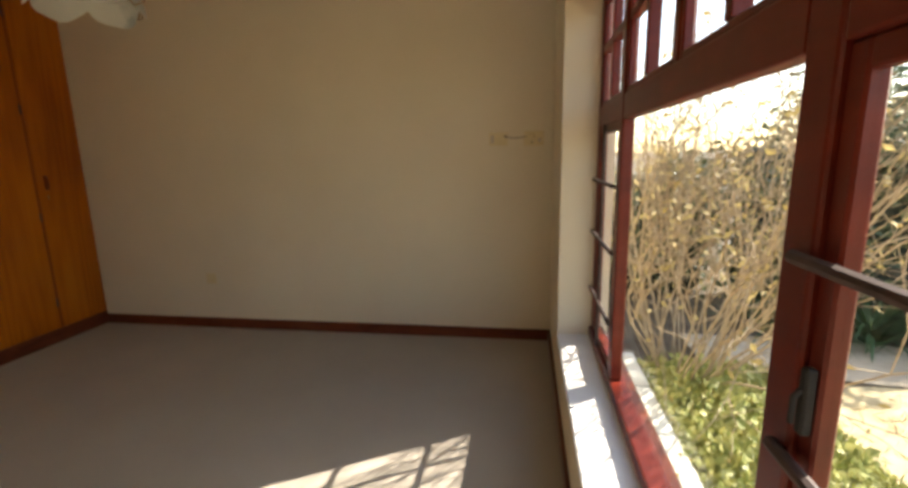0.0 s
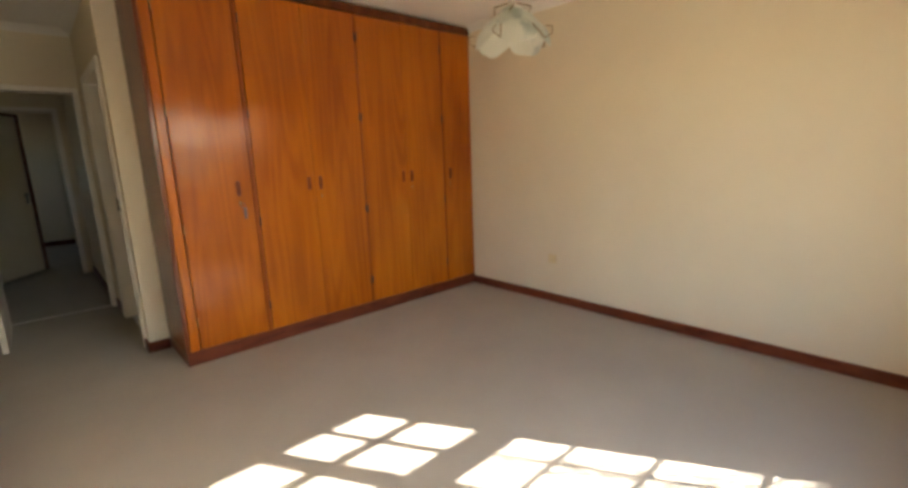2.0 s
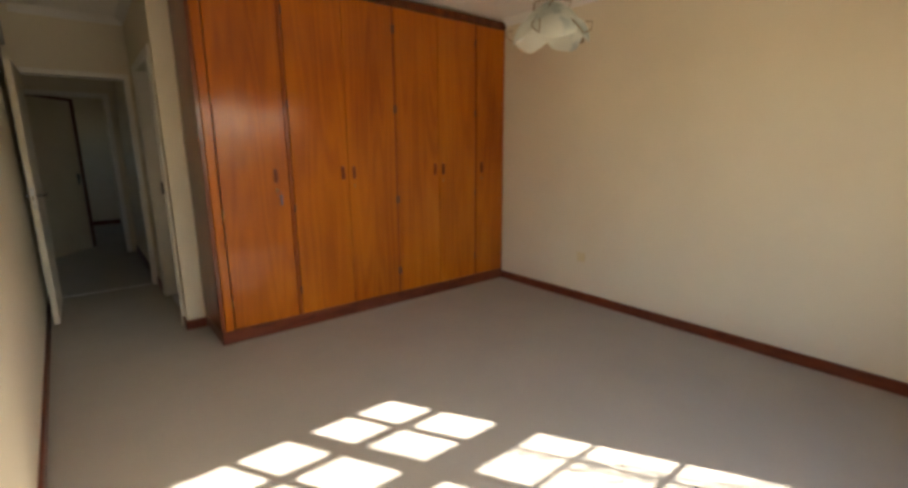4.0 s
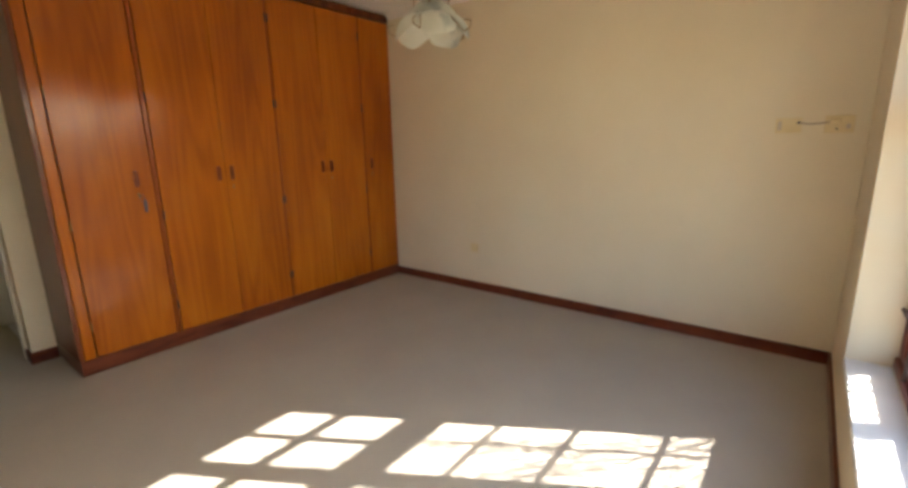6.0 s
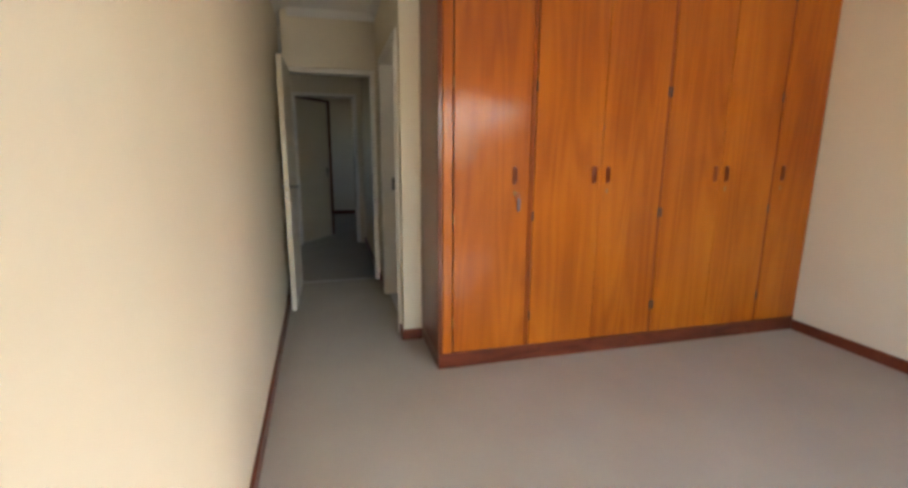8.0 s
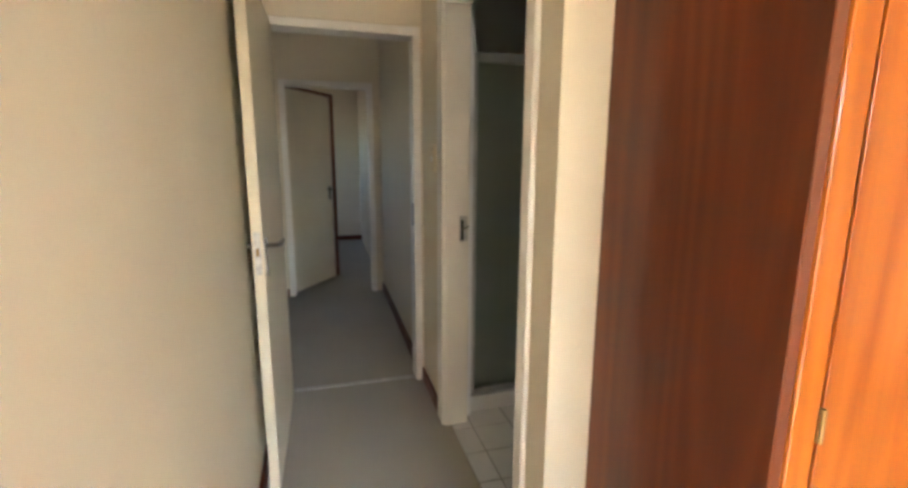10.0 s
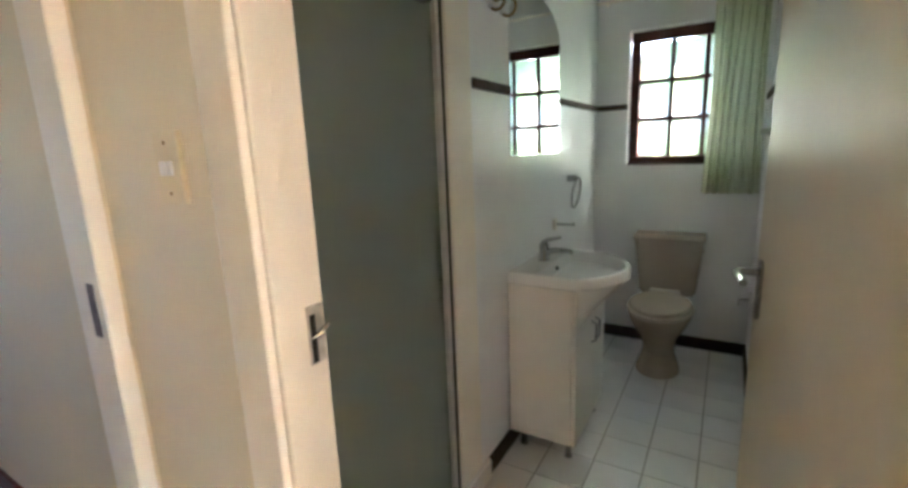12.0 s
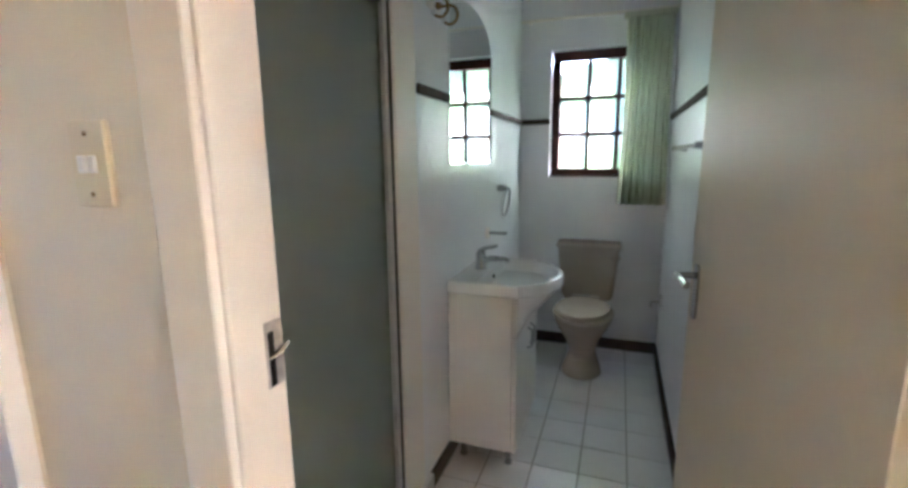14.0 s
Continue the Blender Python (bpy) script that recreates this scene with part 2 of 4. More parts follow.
def tube(points, radius, sides=10, closed=False):
    """A round rod along a line of points."""
    bm = bmesh.new()
    pts = [Vector(p) for p in points]
    rings = []
    for i, p in enumerate(pts):
        a = pts[i - 1] if i else (pts[-1] if closed else p)
        c = pts[i + 1] if i + 1 < len(pts) else (pts[0] if closed else p)
        d = (c - a).normalized()
        u = d.orthogonal().normalized() if i == 0 else (u - d * u.dot(d)).normalized()
        v = d.cross(u)
        r = radius[i] if isinstance(radius, (list, tuple)) else radius
        rings.append([bm.verts.new(p + (u * math.cos(k * math.tau / sides) + v * math.sin(k * math.tau / sides)) * r) for k in range(sides)])
    n = len(rings)
    for i in range(n if closed else n - 1):
        a, c = rings[i], rings[(i + 1) % n]
        for k in range(sides):
            bm.faces.new((a[k], a[(k + 1) % sides], c[(k + 1) % sides], c[k]))
    if not closed:
        bm.faces.new(rings[0][::-1])
        bm.faces.new(rings[-1])
    return bm


def lathe(profile, centre, sides=32, axis="z"):
    """A turned body: (radius, height) pairs about an upright axis."""
    bm = bmesh.new()
    rings = []
    for r, h in profile:
        rings.append([bm.verts.new((centre[0] + r * math.cos(k * math.tau / sides), centre[1] + r * math.sin(k * math.tau / sides), centre[2] + h)) for k in range(sides)])
    for a, c in zip(rings, rings[1:]):
        for k in range(sides):
            bm.faces.new((a[k], a[(k + 1) % sides], c[(k + 1) % sides], c[k]))
    bm.faces.new(rings[0][::-1])
    bm.faces.new(rings[-1])
    return bm


def loft(sections, cap=True):
    """A skin over closed rings of points, all with the same count."""
    bm = bmesh.new()
    rings = [[bm.verts.new(p) for p in s] for s in sections]
    n = len(rings[0])
    for a, c in zip(rings, rings[1:]):
        for k in range(n):
            bm.faces.new((a[k], a[(k + 1) % n], c[(k + 1) % n], c[k]))
    if cap:
        bm.faces.new(rings[0][::-1])
        bm.faces.new(rings[-1])
    return bm


def joined(*bms):
    out = bmesh.new()
    for x in bms:
        me = bpy.data.meshes.new("tmp")
        x.to_mesh(me)
        x.free()
        out.from_mesh(me)
        bpy.data.meshes.remove(me)
    return out


def mesh_of(name, bm, material, smooth=False):
    bmesh.ops.recalc_face_normals(bm, faces=bm.faces)
    me = bpy.data.meshes.new(name)
    bm.to_mesh(me)
    bm.free()
    me.materials.append(material)
    if smooth:
        me.polygons.foreach_set("use_smooth", [True] * len(me.polygons))
        me.set_sharp_from_angle(angle=radians(38))
    return me


def part(name, bm, material, parent, label="", smooth=False):
    ob = new(name, mesh_of(name, bm, material, smooth))
    ob.parent = parent
    if parent:
        ob.matrix_parent_inverse = parent.matrix_world.inverted() if parent.type != "EMPTY" else Matrix.Translation(-parent.location)
    return tagged(ob, label)


def thing(name, at, label, category, group="", kind=""):
    ob = new(name)
    ob.location = at
    ob.empty_display_size = 0.1
    return tagged(ob, label, category, group, kind)


def skewed(bm):
    """Follows the south wall, which is slightly out of square."""
    for v in bm.verts:
        v.co.y += 0.026 * (v.co.x + 4.4)
    return bm


def struct(name, bm, material, label, category):
    return tagged(new(name, mesh_of(name, bm, material)), label, category, kind="structure")


# ---- plan ----
HC = 2.56            # ceiling
YS = -3.73           # south wall of bedroom and passage
YP = -2.893          # passage face of the bathroom wall
XW = -3.60           # wardrobe front
XE = -5.74           # passage end wall, room side
BX0, BX1 = -5.31, -4.333   # bathroom walls
BY1 = -0.126         # bathroom window wall
WY0, WY1, WZ0, WZ1 = -3.12, -0.735, 0.35, 2.05   # bedroom window opening

struct("floor", boxes((-12.2, 0.0, -5.2, 0.0, -0.12, 0.0)), M_CARPET, "grey-beige short pile carpet on the floor", "floor")
struct("ceiling", boxes((-12.2, 0.3, -5.2, 0.3, HC, HC + 0.1)), M_CEIL, "plain off-white painted ceiling", "ceiling")
struct("wall_north", boxes((-4.2, 0.26, 0.0, 0.22, 0, HC)), M_WALL, "cream painted plaster wall of the bedroom", "wall")
struct("wall_east", boxes((0, 0.26, -3.95, 0.0, -0.3, WZ0 - 0.03), (0, 0.26, -3.95, 0.0, WZ1, HC),
                          (0, 0.26, WY1, 0.0, WZ0 - 0.03, WZ1), (0, 0.26, -3.95, WY0, WZ0 - 0.03, WZ1)),
       M_WALL, "cream painted window wall with a wide opening", "wall")
struct("wall_south", skewed(boxes((XE - 0.12, 0.0, YS - 0.2, YS, 0, HC))), M_WALL, "cream painted long bedroom wall", "wall")
struct("wall_wardrobe_back", boxes((BX1, -4.2, YP + 0.13, BY1, 0, HC), (-4.265, -4.11, YP, YP + 0.13, 0, HC)), M_WALL,
       "cream painted pier and wall behind the wardrobe", "wall")
DX0, DX1, DH = -5.195, -4.295, 2.03     # bathroom doorway, clear
struct("wall_passage", boxes((XE - 0.12, DX0 - 0.06, YP, YP + 0.11, 0, HC), (DX0 - 0.06, -4.265, YP, YP + 0.11, DH + 0.06, HC)), M_WALL,
       "cream painted passage wall with the bathroom doorway", "wall")
PY0, PY1, PH = -3.70, -2.945, 2.02     # passage doorway, clear
struct("wall_passage_end", boxes((XE - 0.12, XE, PY0 - 0.03, YP, PH + 0.05, HC), (XE - 0.12, XE, PY1 + 0.04, YP, 0, PH + 0.05)), M_WALL,
       "cream wall over the passage door", "wall")

# ---- hall beyond ----
HX = -7.80
struct("wall_hall_north", boxes((-12.2, XE - 0.12, -2.90, -2.74, 0, HC)), M_WALL, "shaded cream hall wall", "wall")
HY0, HY1 = -3.78, -3.02
struct("wall_hall_end", boxes((HX - 0.12, HX, -5.2, HY0 - 0.04, 0, HC), (HX - 0.12, HX, HY1 + 0.04, -2.86, 0, HC),
                              (HX - 0.12, HX, HY0 - 0.04, HY1 + 0.04, 2.07, HC)), M_WALL, "shaded cream wall at the hall's end with a doorway", "wall")
# two unseen openings added so that daylight brightens the hall and far room
struct("wall_hall_south", boxes((-12.2, -10.4, -5.32, -5.2, 0, HC), (-10.4, -9.8, -5.32, -5.2, 2.0, HC), (-10.4, -9.8, -5.32, -5.2, 0, 1.55), (-9.8, -7.06, -5.32, -5.2, 0, HC),
                                (-7.06, -6.86, -5.32, -5.2, 2.0, HC), (-7.06, -6.86, -5.32, -5.2, 0, 1.45), (-6.86, XE, -5.32, -5.2, 0, HC)), M_WALL, "plain cream hall wall, unseen, with openings added to let daylight in", "wall")
struct("wall_hall_east", boxes((XE - 0.12, XE, -5.2, YS - 0.2, 0, HC)), M_WALL, "plain cream hall wall", "wall")
struct("wall_far_room", boxes((-12.2, -12.08, -5.2, -2.86, 0, HC), (-11.15, -11.05, -3.6, -2.86, 0, HC)), M_WALL, "plain pale wall of the far room", "wall")

# ---- bathroom shell ----
struct("wall_bath_window", boxes((BX0 - 1.0, -5.11, BY1, 0.12, 0, HC), (-4.42, BX1 + 0.17, BY1, 0.12, 0, HC), (-5.11, -4.42, BY1, 0.12, 0, 1.22),
                                 (-5.11, -4.42, BY1, 0.12, 2.06, HC)), M_TILEW, "white bathroom wall with a window opening", "wall")
struct("wall_bath_mirror", boxes((BX0 - 0.12, BX0, -1.915, BY1, 0, HC), (BX0 - 0.12, BX0, -2.075, -1.915, 1.90, HC)), M_TILEW, "white tiled bathroom wall behind the basin", "wall")
struct("wall_bath_door", boxes((BX1 - 0.012, BX1, YP + 0.13, BY1, 0, HC)), M_TILEW, "white tiled bathroom side wall", "wall")
struct("wall_shower", boxes((-6.35, -6.25, -2.78, -1.86, 0, HC), (-6.25, BX0 - 0.12, -1.86, -1.76, 0, HC), (-6.25, DX0 - 0.06, -2.78, -2.74, 0, HC)), M_TILEW,
       "white tiled shower recess", "wall")

# ---- skirting and trims ----
def trim(name, bm, material, label, category="skirting"):
    return struct(name, bm, material, label, category)


SK = 0.078
trim("baseboard_north", boxes((XW, 0.0, -0.016, 0.0, 0, SK), bevel=0.003), M_SKIRT, "dark red-brown stained wooden skirting board")
trim("baseboard_east", boxes((-0.016, 0.0, YS, -0.016, 0, SK), bevel=0.003), M_SKIRT, "dark red-brown stained wooden skirting board")
trim("baseboard_south", skewed(boxes((XE, -0.016, YS, YS + 0.016, 0, SK), bevel=0.003)), M_SKIRT, "dark red-brown stained wooden skirting board")
trim("baseboard_pier", boxes((-4.11, -4.096, YP - 0.014, -2.764, 0, SK), (-4.27, -4.11, YP - 0.014, YP, 0, SK), bevel=0.003), M_SKIRT, "dark skirting round the wall pier")
trim("baseboard_passage", boxes((XE, -5.325, YP - 0.014, YP, 0, SK), bevel=0.003), M_SKIRT, "short dark skirting in the passage")
trim("baseboard_hall", boxes((HX, XE - 0.13, -2.915, -2.90, 0, SK), (HX, HX + 0.015, -5.2, HY0 - 0.06, 0, SK), (-11.05, -11.035, -3.6, -2.90, 0, SK),
                             (-12.08, -12.065, -5.2, -2.9, 0, SK)), M_SKIRT, "dark skirting along the hall walls")


def cove(name, path, inward, size=0.06):
    """A hollow plaster moulding where wall meets ceiling."""
    bm = bmesh.new()
    prof = [(0.0, -size), (size * 0.3, -size * 0.62), (size * 0.62, -size * 0.3), (size, 0.0), (0.0, 0.0)]
    (x0, y0), (x1, y1) = path
    rings = [[bm.verts.new((x + inward[0] * a, y + inward[1] * a, HC + h)) for a, h in prof] for x, y in ((x0, y0), (x1, y1))]
    for k in range(5):
        bm.faces.new((rings[0][k], rings[0][(k + 1) % 5], rings[1][(k + 1) % 5], rings[1][k]))
    bm.faces.new(rings[0][::-1])
    bm.faces.new(rings[1])
    return struct(name, bm, M_CEIL, "white hollow plaster cornice", "cornice")


cove("cornice_north", ((XW, 0), (0, 0)), (0, -1))
cove("cornice_east", ((0, -0.06), (0, YS)), (-1, 0))
cove("cornice_south", ((-0.06, YS + 0.113), (XE, YS - 0.035)), (0, 1))
cove("cornice_end", ((XE, YS + 0.06), (XE, YP)), (1, 0))
cove("cornice_passage", ((XE + 0.06, YP), (-4.11, YP)), (0, -1))
cove("cornice_pier", ((-4.11, YP), (-4.11, -2.765)), (1, 0))
struct("threshold_strip", boxes((XE - 0.055, XE - 0.025, PY0, PY1, 0.0, 0.007), bevel=0.002), M_STRIKE, "thin pale metal strip across the passage doorway", "threshold")


# ---- wardrobe ----
def rounded_rect(w, h, r, n=5):
    pts = []
    for cx, cy, a0 in ((w / 2 - r, h / 2 - r, 0), (-w / 2 + r, h / 2 - r, 90), (-w / 2 + r, -h / 2 + r, 180), (w / 2 - r, -h / 2 + r, 270)):
        pts += [(cx + r * math.cos(radians(a0 + k * 90 / n)), cy + r * math.sin(radians(a0 + k * 90 / n))) for k in range(n + 1)]
    return pts


def handle_bm(y, z, w=0.026, h=0.105):
    """A raised oval wooden pull with a sunken grip."""
    out, mid, inn, deep = (rounded_rect(w * s, h * t, w * s * 0.45) for s, t in ((1, 1), (0.92, 0.97), (0.5, 0.78), (0.42, 0.72)))
    x = XW + 0.001
    return loft([[(x, y + a, z + c) for a, c in out], [(x + 0.011, y + a, z + c) for a, c in mid],
                 [(x + 0.012, y + a, z + c) for a, c in inn], [(x + 0.003, y + a, z + c) for a, c in deep]])


M_PULL = wood("dark_pull_wood", (0.14, 0.024, 0.004), (0.20, 0.038, 0.006), (0.26, 0.055, 0.009), 0.35, 0.2, (30, 30, 6))
wardrobe = thing("wardrobe", (XW, -1.38, 0), "built-in varnished orange veneer wardrobe with six doors on a dark plinth", "wardrobe")
part("plinth", boxes((-4.19, XW - 0.004, -2.757, -0.002, 0, 0.1), bevel=0.003), M_SKIRT, wardrobe, "dark red-brown plinth board")
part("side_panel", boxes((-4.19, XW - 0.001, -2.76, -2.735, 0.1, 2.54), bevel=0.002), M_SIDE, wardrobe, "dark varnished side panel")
part("back_panel", boxes((-4.19, -4.17, -2.735, -0.002, 0.1, 2.52)), M_CARCASS, wardrobe)
part("top_rail", boxes((XW - 0.03, XW + 0.004, -2.733, -0.002, 2.475, 2.54), bevel=0.004), M_CARCASS, wardrobe, "dark top rail under the ceiling")
part("top_panel", boxes((-4.17, XW - 0.03, -2.735, -0.002, 2.5, 2.54)), M_CARCASS, wardrobe)
part("corner_stile", boxes((XW - 0.03, XW + 0.002, -2.733, -2.675, 0.1, 2.475), bevel=0.005, seg=2), M_VENEER, wardrobe, "orange rounded front stile")
for y in (-2.19, -1.282, -0.385):
    part("divider", boxes((-4.16, XW - 0.004, y - 0.0135, y + 0.0135, 0.1, 2.475), bevel=0.003), M_STILE, wardrobe, "red-brown upright between door pairs")
# added dark sheet behind the doors gives the gaps between them their shade
part("inner_dark", boxes((XW - 0.05, XW - 0.03, -2.67, -0.02, 0.11, 2.47)), M_CARCASS, wardrobe)
DOORS = ((-2.668, -2.208, 1), (-2.172, -1.731, 1), (-1.727, -1.294, -1), (-1.268, -0.833, 1), (-0.829, -0.398, -1), (-0.372, -0.01, -1))
for i, (y0, y1, side) in enumerate(DOORS):
    leaf = part("door", boxes((XW - 0.021, XW, y0, y1, 0.104, 2.468), bevel=0.0022, seg=2), M_VENEER, wardrobe, "varnished orange veneer door")
    hy = y1 - 0.045 if side > 0 else y0 + 0.045
    if i == 0:
        hy = y1 - 0.09
    if i == 5:
        hy = y0 + 0.06
    part("handle", handle_bm(hy, 1.175), M_PULL, leaf, "dark wooden oval pull", True)
    if i in (0, 2, 4, 5):
        part("keyhole", boxes((XW, XW + 0.003, hy - 0.006, hy + 0.006, 1.06, 1.088), bevel=0.002), M_BRASS, leaf, "small brass keyhole plate")
    hinge_y = y0 - 0.003 if side > 0 else y1 + 0.003
    for z in (0.3, 0.93, 1.68, 2.3) if i < 5 else ():
        part("hinge", tube(((XW + 0.003, hinge_y, z - 0.03), (XW + 0.003, hinge_y, z + 0.03)), 0.0055, 8), M_BRASS if i == 0 else M_IRON, leaf, "small hinge knuckle")
key = thing("key_bunch", (XW, -2.285, 1.06), "key with a grey tag hanging from the wardrobe lock", "key")
part("key_shank", tube(((XW + 0.003, -2.295, 1.073), (XW + 0.03, -2.295, 1.072)), 0.004, 8), M_BRASS, key)
part("ring", tube([(XW + 0.027, -2.29 + 0.014 * math.cos(a * math.tau / 14), 1.056 + 0.017 * math.sin(a * math.tau / 14)) for a in range(14)], 0.0018, 6, True), M_TAG, key)
part("tag", boxes((XW + 0.014, XW + 0.019, -2.284, -2.266, 0.965, 1.04), bevel=0.002), M_TAG, key, "grey-violet key tag")

# ---- bedroom window ----
window = tagged(new("window_1"), "wide red-varnished wooden window with burglar bars", "window", kind="structure")
window.location = (0.2, -1.93, WZ0)
FX0, FX1 = 0.175, 0.215
TZ0, TZ1 = 1.43, 1.522


def bar(name, x0, x1, y0, y1, z0, z1, label="", bev=0.006):
    return part(name, boxes((x0, x1, y0, y1, z0, z1), bevel=bev, seg=2), M_REDWOOD, window, label)


bar("bottom_rail", FX0 - 0.012, FX1 + 0.02, WY0, WY1, WZ0, WZ0 + 0.05, "faded red bottom rail")
bar("head_rail", FX0, FX1, WY0, WY1, WZ1 - 0.05, WZ1)
bar("jamb", FX0, FX1, WY1 - 0.05, WY1, WZ0 + 0.05, WZ1 - 0.05)
bar("jamb", FX0, FX1, WY0, WY0 + 0.05, WZ0 + 0.05, WZ1 - 0.05)
MULL = (-1.315, -2.515)
for y in MULL:
    bar("mullion", FX0 - 0.006, FX1, y - 0.035, y + 0.035, WZ0 + 0.05, WZ1 - 0.05)
spans = ((WY0 + 0.05, MULL[1] - 0.035), (MULL[1] + 0.035, MULL[0] - 0.035), (MULL[0] + 0.035, WY1 - 0.05))
for a, c in spans:
    bar("transom", FX0 - 0.004, FX1, a, c, TZ0, TZ1)


def sash(y0, y1, z0, z1, w=0.038):
    """Opening sash: four thin members."""
    s = part("sash", boxes((FX0 + 0.004, FX0 + 0.03, y0, y0 + w, z0, z1), (FX0 + 0.004, FX0 + 0.03, y1 - w, y1, z0, z1),
                           (FX0 + 0.004, FX0 + 0.03, y0 + w, y1 - w, z0, z0 + w), (FX0 + 0.004, FX0 + 0.03, y0 + w, y1 - w, z1 - w, z1), bevel=0.004), M_REDWOOD, window, "opening red wooden sash")
    return y0 + w, y1 - w, z0 + w, z1 - w


def pane(y0, y1, z0, z1):
    p = part("pane", boxes((0.191, 0.195, y0, y1, z0, z1)), M_GLASS, window)
    p.visible_shadow = False


for k, (a, c) in enumerate(spans):
    halves = [(a, c)] if k != 1 else [(a, (a + c) / 2 - 0.02), ((a + c) / 2 + 0.02, c)]
    if k == 1:
        bar("mullion", FX0, FX1, (a + c) / 2 - 0.02, (a + c) / 2 + 0.02, TZ1, WZ1 - 0.05)
    for p, q in halves:
        y0, y1, z0, z1 = sash(p, q, TZ1, WZ1 - 0.05, 0.02)
        ym, zm = (y0 + y1) / 2, 1.78
        bar("glazing_bar", FX0 + 0.001, FX1 - 0.003, ym - 0.017, ym + 0.017, z0, z1, "", 0.003)
        bar("glazing_bar", FX0 + 0.003, FX1 - 0.005, y0, y1, zm - 0.017, zm + 0.017, "", 0.003)
        for u0, u1 in ((y0, ym - 0.017), (ym + 0.017, y1)):
            for v0, v1 in ((z0, zm - 0.017), (zm + 0.017, z1)):
                pane(u0, u1, v0, v1)
    if k == 1:
        pane(a, c, WZ0 + 0.05, TZ0)
    else:
        y0, y1, z0, z1 = sash(a, c, WZ0 + 0.05, TZ0, 0.034)
        pane(y0, y1, z0, z1)
BARS_Z = (0.625, 0.918, 1.18)
for k in (0, 2):
    a, c = spans[k]
    for z in BARS_Z:
        part("burglar_bar", tube(((0.16, a - 0.025, z), (0.16, c + 0.025, z)), 0.0095, 8), M_IRON, window, "dark iron burglar bar", True)
part("burglar_bar", tube(((0.165, -1.0, WZ0 + 0.05), (0.165, -1.0, TZ0)), 0.009, 8), M_IRON, window, "dark iron burglar bar", True)
part("casement_fastener", boxes((FX0 - 0.010, FX0 + 0.004, -2.578, -2.562, 0.96, 1.05), bevel=0.003), M_BLACK, window, "dark worn casement fastener plate")
part("fastener_lever", tube(((FX0 - 0.01, -2.570, 1.02), (FX0 - 0.018, -2.570, 1.01), (FX0 - 0.018, -2.570, 0.975)), 0.004, 8), M_BLACK, window, "dark fastener lever", True)
struct("window_sill", boxes((-0.004, FX0 - 0.012, WY0, WY1, WZ0 - 0.03, WZ0 - 0.002), bevel=0.004), M_SILL, "white painted sill under the bedroom window", "sill")
struct("window_sill_outer", boxes((FX1 + 0.02, 0.29, WY0 - 0.05, WY1 + 0.05, WZ0 - 0.06, WZ0 - 0.005), bevel=0.01), M_SKIRT, "brown outer sill", "sill")


# ---- pendant lamp ----
m, nt, b = node_mat("marbled_lamp_glass")
nz = noise_tex(nt, 9, 4)
r = ramp(nt, nz.outputs[0], ((0.42, (0.80, 0.80, 0.74)), (0.52, (0.84, 0.83, 0.78)), (0.62, (0.40, 0.46, 0.46))))
nt.links.new(r.outputs[0], b.inputs["Base Color"])
b.inputs["Roughness"].default_value = 0.25
tl = nt.nodes.new("ShaderNodeBsdfTranslucent")
tl.inputs[0].default_value = (0.8, 0.8, 0.74, 1)
mx = nt.nodes.new("ShaderNodeMixShader")
mx.inputs[0].default_value = 0.45
nt.links.new(b.outputs[0], mx.inputs[1])
nt.links.new(tl.outputs[0], mx.inputs[2])
nt.links.new(mx.outputs[0], nt.nodes["Material Output"].inputs[0])
M_LAMP = m
LX, LY, LZ = -1.58, -1.75, 1.80
pendant = thing("pendant_lamp", (LX, LY, HC), "hanging lamp with marbled glass petal shades and brass wire", "lamp")
part("canopy", lathe(((0.012, -0.06), (0.04, -0.045), (0.052, -0.012), (0.05, 0.0)), (LX, LY, HC), 24), M_BRASS, pendant, "brass ceiling rose", True)
part("stem", tube(((LX, LY, HC - 0.05), (LX, LY, LZ + 0.24)), 0.006, 8), M_BRASS, pendant, "brass stem", True)
part("hub", lathe(((0.008, 0.16), (0.013, 0.18), (0.016, 0.205), (0.010, 0.23), (0.007, 0.25)), (LX, LY, LZ), 20), M_LAMP, pendant, "", True)
def shell(centre, u, tilt, rx, rz, depth):
    """A shallow scalloped glass shell that faces along u and leans by tilt."""
    n = (u * math.cos(tilt) + Vector((0, 0, 1)) * math.sin(tilt)).normalized()
    side = n.cross(Vector((0, 0, 1))).normalized()
    up = side.cross(n)
    bm = bmesh.new()
    rings = []
    for i in range(1, 8):
        q = i / 7
        ring = []
        for j in range(28):
            t = j * math.tau / 28
            lobe = 1 + 0.05 * q * math.cos(5 * t)
            ring.append(bm.verts.new(centre + side * (rx * q * lobe * math.cos(t)) + up * (rz * q * lobe * math.sin(t)) - n * (depth * q * q)))
        rings.append(ring)
    mid = bm.verts.new(centre)
    for j in range(28):
        bm.faces.new((mid, rings[0][j], rings[0][(j + 1) % 28]))
    for p, c in zip(rings, rings[1:]):
        for j in range(28):
            bm.faces.new((p[j], p[(j + 1) % 28], c[(j + 1) % 28], c[j]))
    edge = [v.co.copy() for v in rings[-1]]
    bmesh.ops.solidify(bm, geom=bm.faces[:], thickness=0.004)
    return bm, edge


